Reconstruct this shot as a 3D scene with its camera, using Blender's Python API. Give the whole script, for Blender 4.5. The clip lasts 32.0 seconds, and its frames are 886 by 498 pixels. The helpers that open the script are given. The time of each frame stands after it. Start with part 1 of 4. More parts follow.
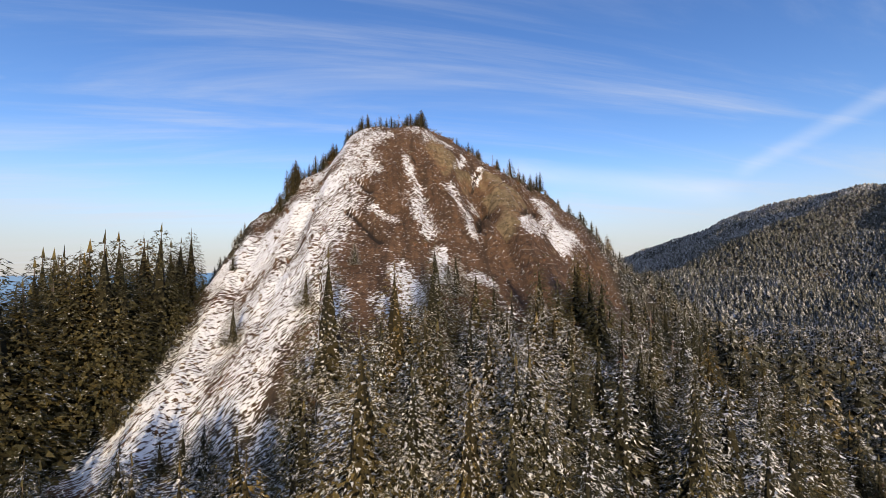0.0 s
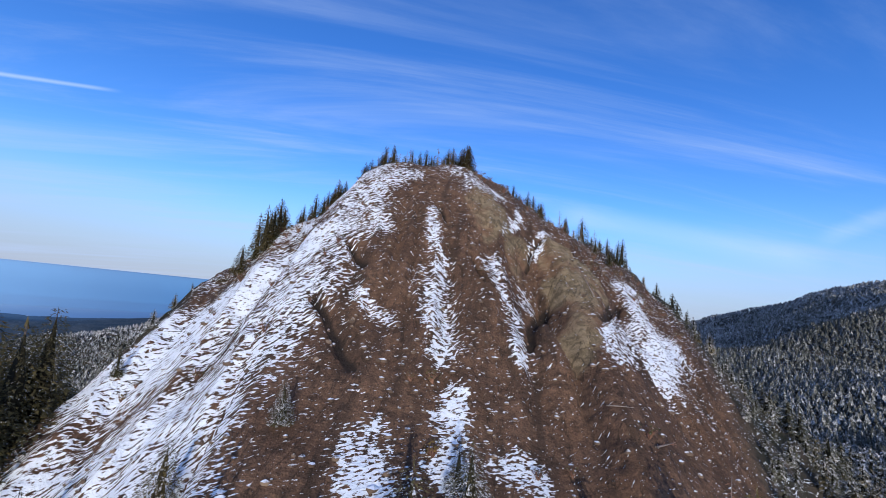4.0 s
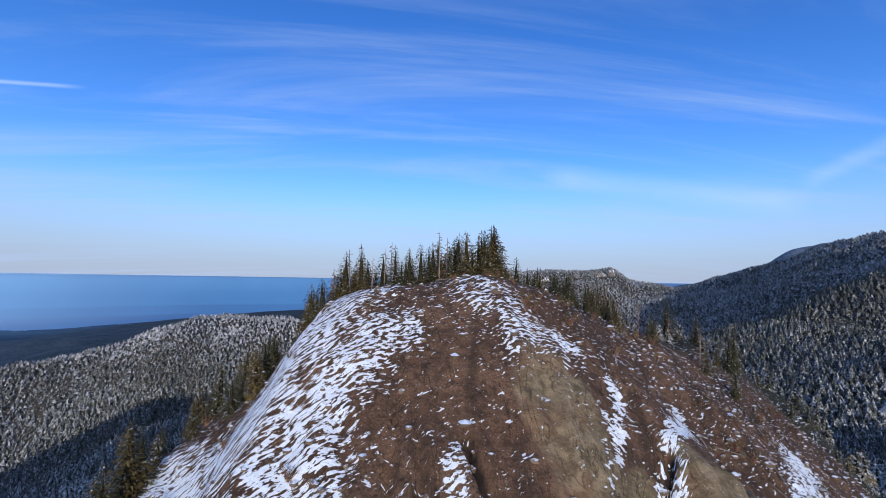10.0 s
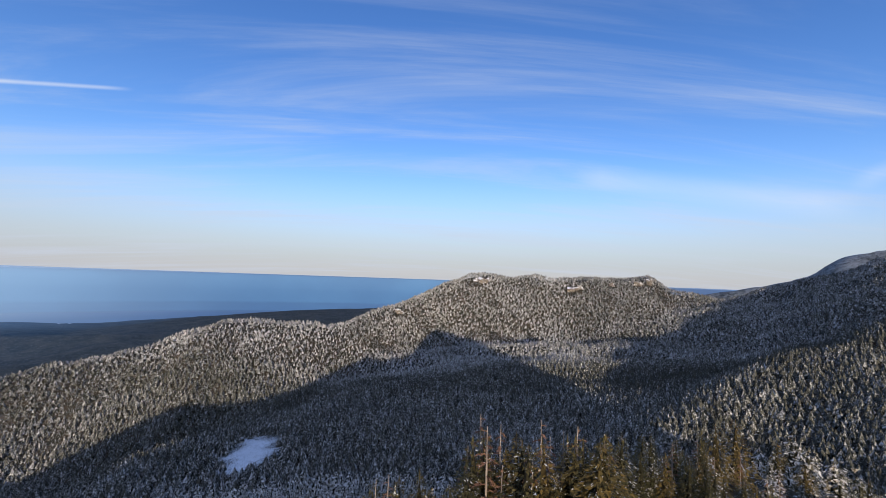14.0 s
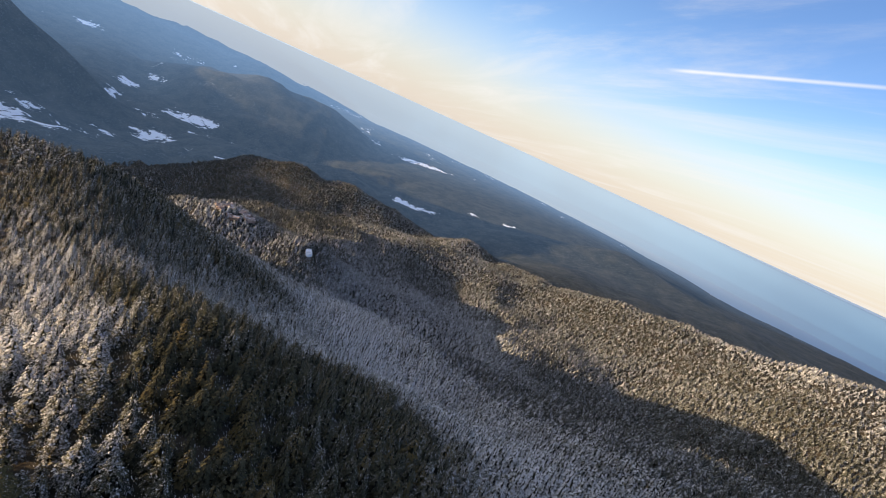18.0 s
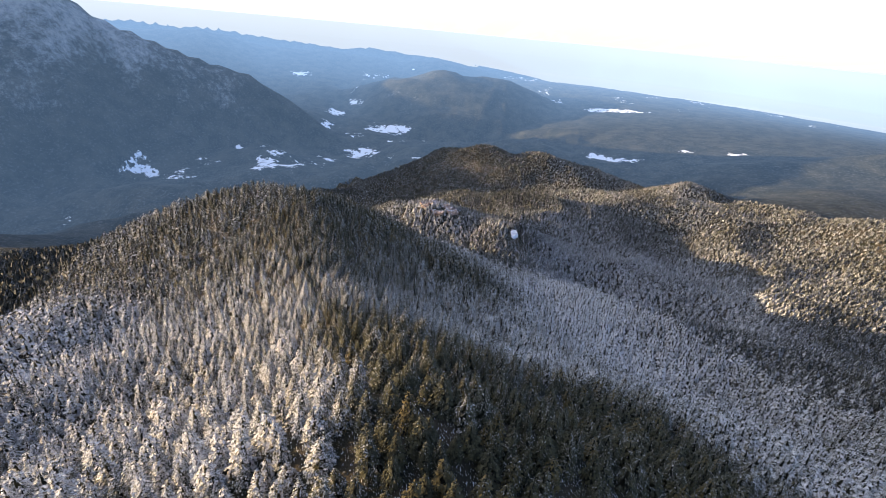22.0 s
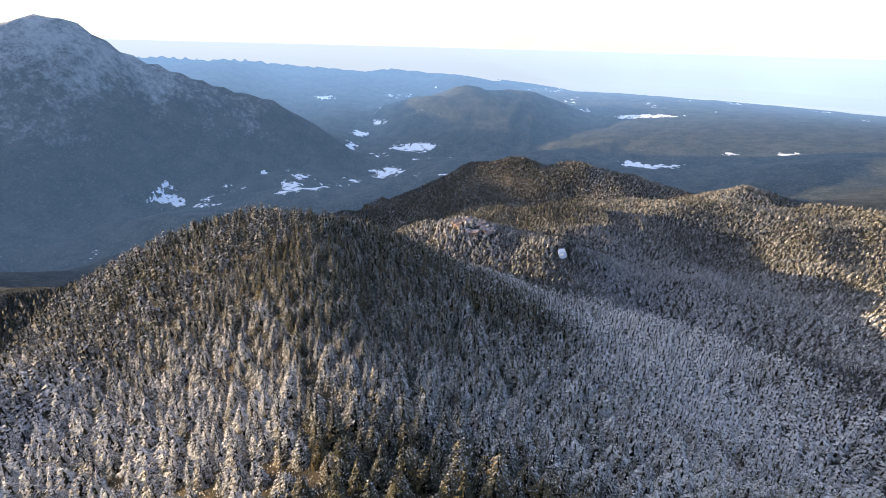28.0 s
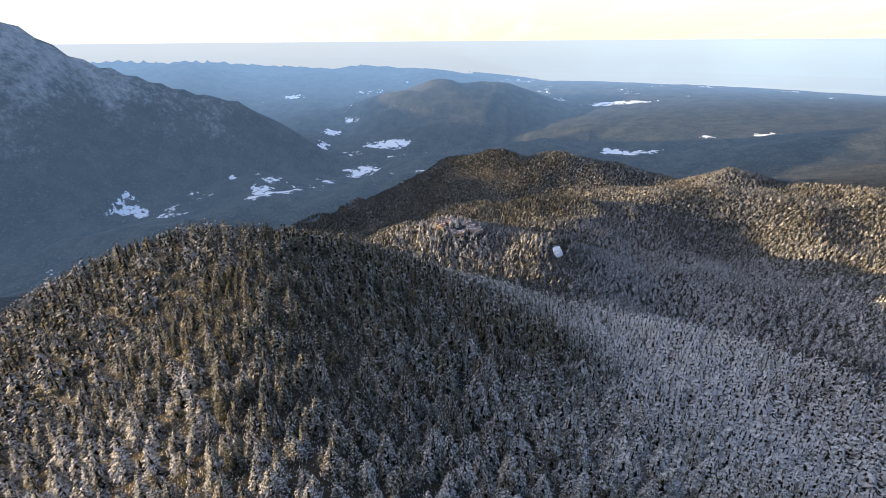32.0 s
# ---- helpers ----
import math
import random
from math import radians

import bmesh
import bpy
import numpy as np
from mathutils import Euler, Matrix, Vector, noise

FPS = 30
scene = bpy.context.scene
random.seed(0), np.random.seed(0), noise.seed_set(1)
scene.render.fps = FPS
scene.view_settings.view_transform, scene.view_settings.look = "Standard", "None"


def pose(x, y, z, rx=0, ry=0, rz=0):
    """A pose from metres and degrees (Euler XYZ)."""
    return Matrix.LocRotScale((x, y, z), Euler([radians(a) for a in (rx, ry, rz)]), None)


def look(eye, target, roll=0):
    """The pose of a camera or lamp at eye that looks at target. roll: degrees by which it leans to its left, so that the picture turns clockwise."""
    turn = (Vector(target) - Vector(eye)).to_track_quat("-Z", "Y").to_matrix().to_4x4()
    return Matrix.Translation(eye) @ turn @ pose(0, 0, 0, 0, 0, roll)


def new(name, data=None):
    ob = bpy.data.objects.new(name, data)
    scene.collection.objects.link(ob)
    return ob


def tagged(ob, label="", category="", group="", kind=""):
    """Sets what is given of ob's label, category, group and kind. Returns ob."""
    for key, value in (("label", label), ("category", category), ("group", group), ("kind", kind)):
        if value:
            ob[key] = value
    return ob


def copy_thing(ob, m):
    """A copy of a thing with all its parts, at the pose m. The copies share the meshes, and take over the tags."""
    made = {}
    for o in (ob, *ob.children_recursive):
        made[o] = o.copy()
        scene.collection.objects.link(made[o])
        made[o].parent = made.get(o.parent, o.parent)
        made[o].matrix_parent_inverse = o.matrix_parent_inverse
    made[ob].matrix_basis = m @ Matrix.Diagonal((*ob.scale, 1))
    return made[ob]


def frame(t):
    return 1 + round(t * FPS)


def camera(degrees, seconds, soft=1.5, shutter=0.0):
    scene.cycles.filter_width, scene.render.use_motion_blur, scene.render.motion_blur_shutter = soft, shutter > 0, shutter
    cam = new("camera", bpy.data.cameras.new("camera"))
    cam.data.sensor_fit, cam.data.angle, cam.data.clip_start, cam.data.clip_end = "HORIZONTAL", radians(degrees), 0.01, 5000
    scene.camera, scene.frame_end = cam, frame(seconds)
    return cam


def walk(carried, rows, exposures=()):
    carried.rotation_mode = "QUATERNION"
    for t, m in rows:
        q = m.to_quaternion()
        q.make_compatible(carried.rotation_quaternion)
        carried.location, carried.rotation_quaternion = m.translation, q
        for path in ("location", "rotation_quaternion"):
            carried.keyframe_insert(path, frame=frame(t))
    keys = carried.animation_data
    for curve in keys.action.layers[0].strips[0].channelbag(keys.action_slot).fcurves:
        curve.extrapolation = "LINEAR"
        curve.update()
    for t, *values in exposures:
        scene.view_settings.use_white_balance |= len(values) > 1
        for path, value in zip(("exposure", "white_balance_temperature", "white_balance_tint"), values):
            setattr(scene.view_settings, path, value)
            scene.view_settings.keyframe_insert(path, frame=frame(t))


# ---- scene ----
cam = camera(88.0, 32.0, soft=0.6)
PATH = [
    (0, (-0.209, -0.797, 1.092), (-0.211, 1.200, 1.183), -0.9),
    (0.5, (0.209, 5.454, 2.561), (0.209, 7.450, 2.684), -1.1),
    (1, (0.693, 11.276, 4.249), (0.692, 13.271, 4.398), -1.4),
    (1.5, (1.339, 16.565, 6.058), (1.329, 18.557, 6.228), -1.1),
    (2, (1.896, 21.461, 7.701), (1.858, 23.451, 7.897), 0.5),
    (2.5, (2.319, 26.343, 9.316), (2.249, 28.329, 9.540), 2.6),
    (3, (2.587, 30.867, 11.213), (2.473, 32.849, 11.452), 4.3),
    (3.5, (2.701, 35.534, 13.034), (2.518, 37.510, 13.276), 5.3),
    (5.5, (0.504, 51.807, 22.703), (0.211, 53.778, 22.882), 5.7),
    (6, (-0.145, 55.753, 25.201), (-0.437, 57.720, 25.410), 5.5),
    (6.5, (-1.085, 59.654, 27.713), (-1.370, 61.618, 27.957), 5.3),
    (7, (-1.989, 63.504, 30.109), (-2.264, 65.465, 30.391), 4.9),
    (7.5, (-2.926, 66.926, 33.113), (-3.197, 68.886, 33.408), 4.8),
    (8, (-3.728, 70.266, 35.766), (-3.993, 72.223, 36.079), 4.5),
    (8.5, (-4.832, 73.460, 38.850), (-5.090, 75.422, 39.134), 4.5),
    (9, (-5.813, 77.036, 41.697), (-6.053, 79.010, 41.916), 3.6),
    (9.5, (-6.652, 80.646, 44.041), (-6.864, 82.627, 44.213), 1.8),
    (10, (-7.524, 84.236, 46.581), (-7.716, 86.223, 46.699), 0.9),
    (10.5, (-8.247, 87.713, 48.930), (-8.430, 89.703, 48.990), 0.3),
    (11, (-8.951, 91.529, 51.171), (-9.123, 93.521, 51.190), -0.3),
    (11.5, (-9.476, 95.540, 53.369), (-9.641, 97.533, 53.364), -0.6),
    (12, (-9.872, 99.334, 55.626), (-10.032, 101.327, 55.637), -0.8),
    (12.5, (-10.143, 103.166, 57.792), (-10.305, 105.159, 57.834), -1.0),
    (13, (-10.476, 107.298, 59.988), (-10.638, 109.290, 60.060), -1.0),
    (13.5, (-11.458, 111.865, 62.179), (-11.647, 113.854, 62.281), -0.4),
    (15.5, (-17.031, 125.396, 66.122), (-18.107, 127.081, 66.085), 15.5),
    (16, (-19.524, 128.845, 66.787), (-20.834, 130.347, 66.621), 20.0),
    (16.5, (-23.697, 132.092, 67.263), (-25.186, 133.399, 66.989), 23.2),
    (17, (-28.421, 134.689, 67.471), (-30.124, 135.662, 67.080), 25.0),
    (17.5, (-31.852, 136.143, 67.971), (-33.682, 136.792, 67.491), 25.4),
    (18, (-35.972, 136.910, 68.647), (-37.859, 137.301, 68.111), 24.6),
    (18.5, (-41.301, 136.705, 68.613), (-43.204, 136.869, 68.018), 23.4),
    (19, (-46.814, 135.993, 67.895), (-48.704, 135.971, 67.243), 21.1),
    (19.5, (-51.991, 134.812, 67.280), (-53.842, 134.660, 66.538), 17.9),
    (20, (-57.092, 133.568, 66.666), (-58.901, 133.313, 65.852), 14.3),
    (20.5, (-62.296, 131.962, 65.681), (-64.070, 131.635, 64.818), 10.9),
    (21, (-67.776, 130.068, 64.325), (-69.539, 129.693, 63.456), 8.2),
    (21.5, (-73.336, 128.105, 62.700), (-75.094, 127.713, 61.829), 6.2),
    (22, (-79.047, 125.866, 60.808), (-80.802, 125.471, 59.935), 5.4),
    (22.5, (-85.238, 123.655, 58.554), (-86.984, 123.262, 57.662), 4.7),
    (23, (-91.111, 121.311, 56.212), (-92.843, 120.920, 55.291), 3.8),
    (23.5, (-96.821, 119.119, 53.929), (-98.520, 118.704, 52.959), 2.4),
    (24, (-102.296, 116.824, 51.427), (-103.971, 116.376, 50.430), 0.8),
    (24.5, (-107.777, 114.608, 48.649), (-109.443, 114.143, 47.644), 0.6),
    (25, (-113.507, 112.482, 45.665), (-115.184, 112.005, 44.687), 0.3),
    (25.5, (-119.519, 110.069, 43.011), (-121.222, 109.587, 42.079), 0.4),
    (26, (-125.876, 107.882, 40.848), (-127.601, 107.394, 39.962), 0.3),
    (26.5, (-132.616, 105.754, 39.189), (-134.353, 105.259, 38.331), 0.2),
    (28.5, (-159.036, 94.260, 32.477), (-160.787, 93.721, 31.676), 2.3),
    (29, (-165.611, 92.097, 31.194), (-167.364, 91.541, 30.410), 3.0),
    (29.5, (-171.699, 89.448, 29.434), (-173.462, 88.882, 28.679), 3.3),
    (30, (-177.860, 86.833, 27.636), (-179.635, 86.268, 26.906), 3.3),
    (30.5, (-183.672, 84.608, 26.137), (-185.457, 84.054, 25.422), 3.2),
    (31, (-189.643, 82.172, 24.621), (-191.427, 81.648, 23.885), 2.0),
    (31.5, (-195.731, 79.397, 22.930), (-197.508, 78.923, 22.144), 0.7),
    (32, (-201.969, 76.757, 21.119), (-203.735, 76.319, 20.289), -0.4),
]
walk(cam, [(t, look(eye, target, roll)) for t, eye, target, roll in PATH],
     [(0, 0.1, 6900, 10), (2, 0.0, 5850, 10), (5, -0.15, 5100, 10), (10, -0.2, 5100, 10), (13.5, -0.08, 5850, 10), (15.5, 0.0, 7500, 10), (18, 0.45, 8100, 10), (21, 1.05, 8200, 10), (23, 1.2, 8100, 10), (24, 1.5, 8000, 10), (25.5, 1.6, 8000, 10), (27, 1.35, 8000, 10), (30.3, 0.68, 8400, 10), (31, 0.72, 8400, 10), (32, 0.9, 8500, 10)])

# ---- sky and sun ----
SUN_ELEVATION = 6.3
SUN_TOWARDS = Vector((0.17, -0.985, 0.0)).normalized()


# vapour trails: from one direction to another, half width, thickness
TRAILS = [((-0.88, 0.417, 0.227), (-0.66, 0.69, 0.305), 0.005, 0.9), ((0.525, 0.835, 0.160), (0.70, 0.66, 0.27), 0.022, 0.4), ((0.10, 0.97, 0.215), (0.56, 0.82, 0.125), 0.035, 0.5)]


def node(tree, kind, **inputs):
    n = tree.nodes.new(kind)
    for key, value in inputs.items():
        n.inputs[key.replace("_", " ")].default_value = value
    return n


def make_world():
    world = bpy.data.worlds.new("winter_sky")
    scene.world = world
    world.use_nodes = True
    t = world.node_tree
    t.nodes.clear()
    out = t.nodes.new("ShaderNodeOutputWorld")
    back = t.nodes.new("ShaderNodeBackground")
    sky = t.nodes.new("ShaderNodeTexSky")
    sky.sky_type, sky.sun_disc = "NISHITA", False
    sky.sun_elevation = radians(34)
    sky.sun_rotation = math.atan2(SUN_TOWARDS.x, SUN_TOWARDS.y)
    sky.altitude, sky.air_density, sky.dust_density, sky.ozone_density = 600, 1.0, 0.25, 2.5
    # thin cirrus: streaks of noise on a flat layer overhead
    co = t.nodes.new("ShaderNodeTexCoord")
    sep = t.nodes.new("ShaderNodeSeparateXYZ")
    t.links.new(co.outputs["Generated"], sep.inputs[0])
    lift = t.nodes.new("ShaderNodeMath")
    lift.operation = "MAXIMUM"
    lift.inputs[1].default_value = -0.08
    t.links.new(sep.outputs["Z"], lift.inputs[0])
    plus = t.nodes.new("ShaderNodeMath")
    plus.operation = "ADD"
    plus.inputs[1].default_value = 0.12
    t.links.new(lift.outputs[0], plus.inputs[0])
    div = t.nodes.new("ShaderNodeVectorMath")
    div.operation = "DIVIDE"
    t.links.new(co.outputs["Generated"], div.inputs[0])
    t.links.new(plus.outputs[0], div.inputs[1])
    turn = t.nodes.new("ShaderNodeMapping")
    turn.vector_type = "TEXTURE"
    turn.inputs["Rotation"].default_value = (0, 0, radians(13))
    turn.inputs["Scale"].default_value = (2.2, 0.45, 1000.0)
    t.links.new(div.outputs[0], turn.inputs[0])
    n1 = node(t, "ShaderNodeTexNoise", Scale=0.75, Detail=9.0, Roughness=0.62, Distortion=0.55)
    t.links.new(turn.outputs[0], n1.inputs["Vector"])
    ramp = t.nodes.new("ShaderNodeMapRange")
    ramp.interpolation_type = "SMOOTHSTEP"
    ramp.inputs["From Min"].default_value, ramp.inputs["From Max"].default_value = 0.43, 0.80
    ramp.inputs["To Max"].default_value = 0.64
    t.links.new(n1.outputs["Fac"], ramp.inputs["Value"])
    cloud = node(t, "ShaderNodeRGB")
    cloud.outputs[0].default_value = (4.8, 5.2, 6.0, 1)
    mix = t.nodes.new("ShaderNodeMix")
    mix.data_type = "RGBA"
    t.links.new(ramp.outputs["Result"], mix.inputs["Factor"])
    rich = node(t, "ShaderNodeHueSaturation", Hue=0.511, Saturation=1.24, Value=1.3)
    t.links.new(sky.outputs[0], rich.inputs["Color"])
    # pale haze low over the horizon
    low = t.nodes.new("ShaderNodeMapRange")
    low.interpolation_type = "SMOOTHERSTEP"
    for key, v in (("From Min", -0.02), ("From Max", 0.26), ("To Min", 0.9), ("To Max", 0.0)):
        low.inputs[key].default_value = v
    t.links.new(sep.outputs["Z"], low.inputs["Value"])
    pale = t.nodes.new("ShaderNodeMix")
    pale.data_type = "RGBA"
    pale.inputs["B"].default_value = (3.6, 3.6, 4.05, 1)
    t.links.new(low.outputs["Result"], pale.inputs["Factor"])
    t.links.new(rich.outputs[0], pale.inputs["A"])
    t.links.new(pale.outputs["Result"], mix.inputs["A"])
    t.links.new(cloud.outputs[0], mix.inputs["B"])
    colour = mix.outputs["Result"]
    for start, end, width, share in TRAILS:
        a, b = Vector(start).normalized(), Vector(end).normalized()
        reach = (b - a).length / 2
        masks = []
        for axis, lo, hi in ((a.cross(b).normalized(), width, 0.0), ((b - a).normalized(), reach, reach * 0.7)):
            dot = t.nodes.new("ShaderNodeVectorMath")
            dot.operation = "DOT_PRODUCT"
            dot.inputs[1].default_value = axis
            t.links.new(co.outputs["Generated"], dot.inputs[0])
            size = t.nodes.new("ShaderNodeMath")
            size.operation = "ABSOLUTE"
            t.links.new(dot.outputs["Value"], size.inputs[0])
            edge = t.nodes.new("ShaderNodeMapRange")
            edge.interpolation_type = "SMOOTHSTEP"
            for key, v in (("From Min", hi), ("From Max", lo), ("To Min", 1.0), ("To Max", 0.0)):
                edge.inputs[key].default_value = v
            t.links.new(size.outputs[0], edge.inputs["Value"])
            masks.append(edge.outputs["Result"])
        ahead = t.nodes.new("ShaderNodeVectorMath")
        ahead.operation = "DOT_PRODUCT"
        ahead.inputs[1].default_value = (a + b).normalized()
        t.links.new(co.outputs["Generated"], ahead.inputs[0])
        front = t.nodes.new("ShaderNodeMapRange")
        for key, v in (("From Min", 0.5), ("From Max", 0.7), ("To Min", 0.0), ("To Max", share)):
            front.inputs[key].default_value = v
        t.links.new(ahead.outputs["Value"], front.inputs["Value"])
        for other in masks + [n1.outputs["Fac"]]:
            times = t.nodes.new("ShaderNodeMath")
            times.operation = "MULTIPLY"
            t.links.new(front.outputs[0], times.inputs[0])
            t.links.new(other, times.inputs[1])
            front = times
        trail = t.nodes.new("ShaderNodeMix")
        trail.data_type = "RGBA"
        trail.inputs["B"].default_value = (6.6, 6.8, 7.2, 1)
        t.links.new(front.outputs[0], trail.inputs["Factor"])
        t.links.new(colour, trail.inputs["A"])
        colour = trail.outputs["Result"]
    # a wide pale glow round the low sun, added to the sky to brighten the shade
    aim = t.nodes.new("ShaderNodeVectorMath")
    aim.operation = "DOT_PRODUCT"
    aim.inputs[1].default_value = (SUN_TOWARDS + Vector((0, 0, 0.12))).normalized()
    t.links.new(co.outputs["Generated"], aim.inputs[0])
    wide = t.nodes.new("ShaderNodeMapRange")
    wide.interpolation_type = "SMOOTHSTEP"
    for key, v in (("From Min", 0.0), ("From Max", 1.0), ("To Min", 0.0), ("To Max", 0.75)):
        wide.inputs[key].default_value = v
    t.links.new(aim.outputs["Value"], wide.inputs["Value"])
    glow = t.nodes.new("ShaderNodeMix")
    glow.data_type = "RGBA"
    glow.inputs["B"].default_value = (5.6, 6.1, 7.2, 1)
    t.links.new(wide.outputs["Result"], glow.inputs["Factor"])
    t.links.new(colour, glow.inputs["A"])
    colour = glow.outputs["Result"]
    t.links.new(colour, back.inputs["Color"])
    back.inputs["Strength"].default_value = 0.135
    t.links.new(back.outputs[0], out.inputs[0])


make_world()
sun_data = bpy.data.lights.new("sun", "SUN")
sun_data.energy, sun_data.angle, sun_data.color = 5.0, radians(0.5), (1.0, 0.80, 0.54)
sun_lamp = new("sun", sun_data)
sun_lamp.matrix_world = look(SUN_TOWARDS * 900 + Vector((0, 0, 900 * math.tan(radians(SUN_ELEVATION)))), (0, 0, 0))

# ---- the shape of the land ----
rng = np.random.default_rng(7)
LATTICE = rng.random((256, 256))


def value_noise(x, y):
    """Smooth noise from 0 to 1 on arrays."""
    xi, yi = np.floor(x).astype(int), np.floor(y).astype(int)
    fx, fy = x - xi, y - yi
    fx, fy = fx * fx * (3 - 2 * fx), fy * fy * (3 - 2 * fy)
    a, b = LATTICE[xi % 256, yi % 256], LATTICE[(xi + 1) % 256, yi % 256]
    c, d = LATTICE[xi % 256, (yi + 1) % 256], LATTICE[(xi + 1) % 256, (yi + 1) % 256]
    return (a * (1 - fx) + b * fx) * (1 - fy) + (c * (1 - fx) + d * fx) * fy


def fbm(x, y, size, octaves=4, rough=0.5):
    """Noise about 0, from -1 to 1, whose largest lumps are size metres across."""
    total, weight, amount = 0.0, 1.0, 0.0
    for k in range(octaves):
        s = 2.0**k / size
        total = total + weight * (value_noise(x * s + 17.3 * k, y * s + 5.1 * k) * 2 - 1)
        amount, weight = amount + weight, weight * rough
    return total / amount


def smooth(x, a, b):
    u = np.clip((x - a) / (b - a), 0, 1)
    return u * u * (3 - 2 * u)


def along(x, y, line):
    """The distance to a line of (x, y, z) and the line's height at its nearest point."""
    best, high = np.full(np.shape(x), 1e9), np.zeros(np.shape(x))
    for (ax, ay, az), (bx, by, bz) in zip(line, line[1:]):
        dx, dy = bx - ax, by - ay
        u = np.clip(((x - ax) * dx + (y - ay) * dy) / (dx * dx + dy * dy), 0, 1)
        d = np.hypot(x - ax - u * dx, y - ay - u * dy)
        near = d < best
        best, high = np.where(near, d, best), np.where(near, az + u * (bz - az), high)
    return best, high


def ridge(x, y, line, slope, crown):
    d, high = along(x, y, line)
    return high - slope * (np.sqrt(d * d + crown * crown) - crown)


def top_of(a, b, blend):
    """The higher of two surfaces, with the valley between them rounded."""
    h = np.clip(0.5 + 0.5 * (a - b) / blend, 0, 1)
    return b + (a - b) * h + blend * h * (1 - h)


# crest lines (x, y, z) of the bare peak and of the ridges round it
PEAK_CREST = [(-21.5, 138, 44.8), (-9, 144, 46.8), (0, 150, 45), (10, 154, 39.5), (21, 153, 32), (38, 161, 20), (60, 176, 0), (90, 195, -22)]
BACK_CREST = [(-20, 142, 44.2), (-15, 150, 44.8), (-8, 157, 44), (2, 165, 42.5), (16, 182, 38), (28, 200, 33), (50, 230, 18), (90, 270, -6), (130, 330, -30)]
EAST_BRANCH = [(4, 160, 42), (16, 163, 38), (25, 172, 36), (35, 184, 33.5), (45, 189, 28.5), (55, 188, 21), (66, 188, 10), (78, 186, -6)]
PEAK_SPUR = [(4, 148, 41), (12, 131, 30), (17, 100, 7), (21, 72, -11), (25, 30, -30)]
WEST_CREST = [(-30, 138, 32), (-36, 137, 27), (-42, 135, 19.5), (-48, 133, 10), (-56, 132, 1), (-68, 134, -9), (-92, 132, -17), (-120, 115, -11), (-146, 106, -5), (-172, 94, -20), (-203, 65, -37), (-265, 21, -57), (-322, -18, -59), (-362, -50, -61)]
MOUND_ARM = [(-590, 40, -222), (-640, 62, -207), (-720, 66, -206)]
KNOLL_RIDGE = [(-1500, 620, -350), (-1300, 585, -305), (-1213, 628, -275), (-1142, 652, -242), (-1000, 740, -175), (-850, 852, -126), (-773, 902, -118), (-663, 945, -74), (-590, 973, -48), (-469, 1032, -50), (-416, 1078, -68), (-382, 1123, -56), (-298, 1254, -15), (-212, 1353, 25), (-133, 1424, 63), (-11, 1489, 65), (157, 1499, 63), (276, 1510, 70), (369, 1519, 75), (421, 1504, 34), (499, 1499, 18)]
EAST_RIDGE = [(499, 1499, 18), (562, 1494, 24), (712, 1430, 76), (798, 1310, 122), (860, 1200, 152), (890, 1090, 158), (880, 900, 150), (1000, 700, 190)]
NEAR_RIDGE = [(110, 540, -60), (225, 640, -32), (324, 700, -10), (425, 752, 14), (520, 768, 50), (640, 800, 84), (760, 850, 118), (900, 950, 150)]
ROCKY_HILL = [(-731, -160, -246), (-775, -101, -212), (-766, -55, -193), (-756, -15, -195), (-748, 26, -204), (-722, 64, -204)]
MID_HILL = [(-1060, -20, -285), (-1062, 60, -262), (-1055, 142, -260), (-1080, 230, -280)]
HILL_A = [(-1281, -560, -450), (-1423, -372, -398), (-1490, -218, -313), (-1520, -107, -285), (-1531, 36, -286), (-1520, 249, -297), (-1506, 336, -312)]
HILL_B = [(-1491, 247, -375), (-1435, 381, -306), (-1388, 472, -261), (-1332, 564, -286)]
BIG_PEAK = [(-300, -2600, -100), (-700, -2450, -70), (-1100, -2300, -80), (-1423, -2069, 60), (-1600, -2010, 112), (-1687, -1954, 92), (-1809, -1858, -30), (-2041, -1636, -162), (-2181, -1420, -235), (-2237, -1250, -340), (-2254, -1069, -445), (-2268, -934, -530)]
DARK_HILL = [(-3163, -1380, -435), (-3288, -1091, -295), (-3384, -799, -233), (-3483, -275, -244), (-3502, 106, -365), (-3482, 440, -465)]
COAST_HILL = [(-1850, 626, -390), (-2052, 962, -290), (-2010, 1358, -185), (-1729, 1508, -205), (-1481, 1631, -205), (-1200, 1720, -240)]
FAR_HILLS = [(-2900, -3300, -160), (-3179, -3026, -148), (-3465, -2723, -120), (-3732, -2378, -215), (-4034, -1874, -216), (-4260, -1346, -257), (-4361, -1015, -205), (-4477, -383, -299), (-4501, 7, -350)]
FAR_SNOW = [(1160, 3300, -10), (1520, 3143, 76), (1652, 3073, 124), (1776, 3000, 237), (1910, 2913, 270), (2200, 2700, 310)]
MOUND = [(-372, -390, -188), (-372, -300, -160), (-370, -240, -130), (-370, -170, -95), (-370, -134, -76), (-370, -100, -63), (-370, -60, -60), (-372, -40, -61), (-374, -18, -68), (-376, 5, -79), (-380, 30, -97)]
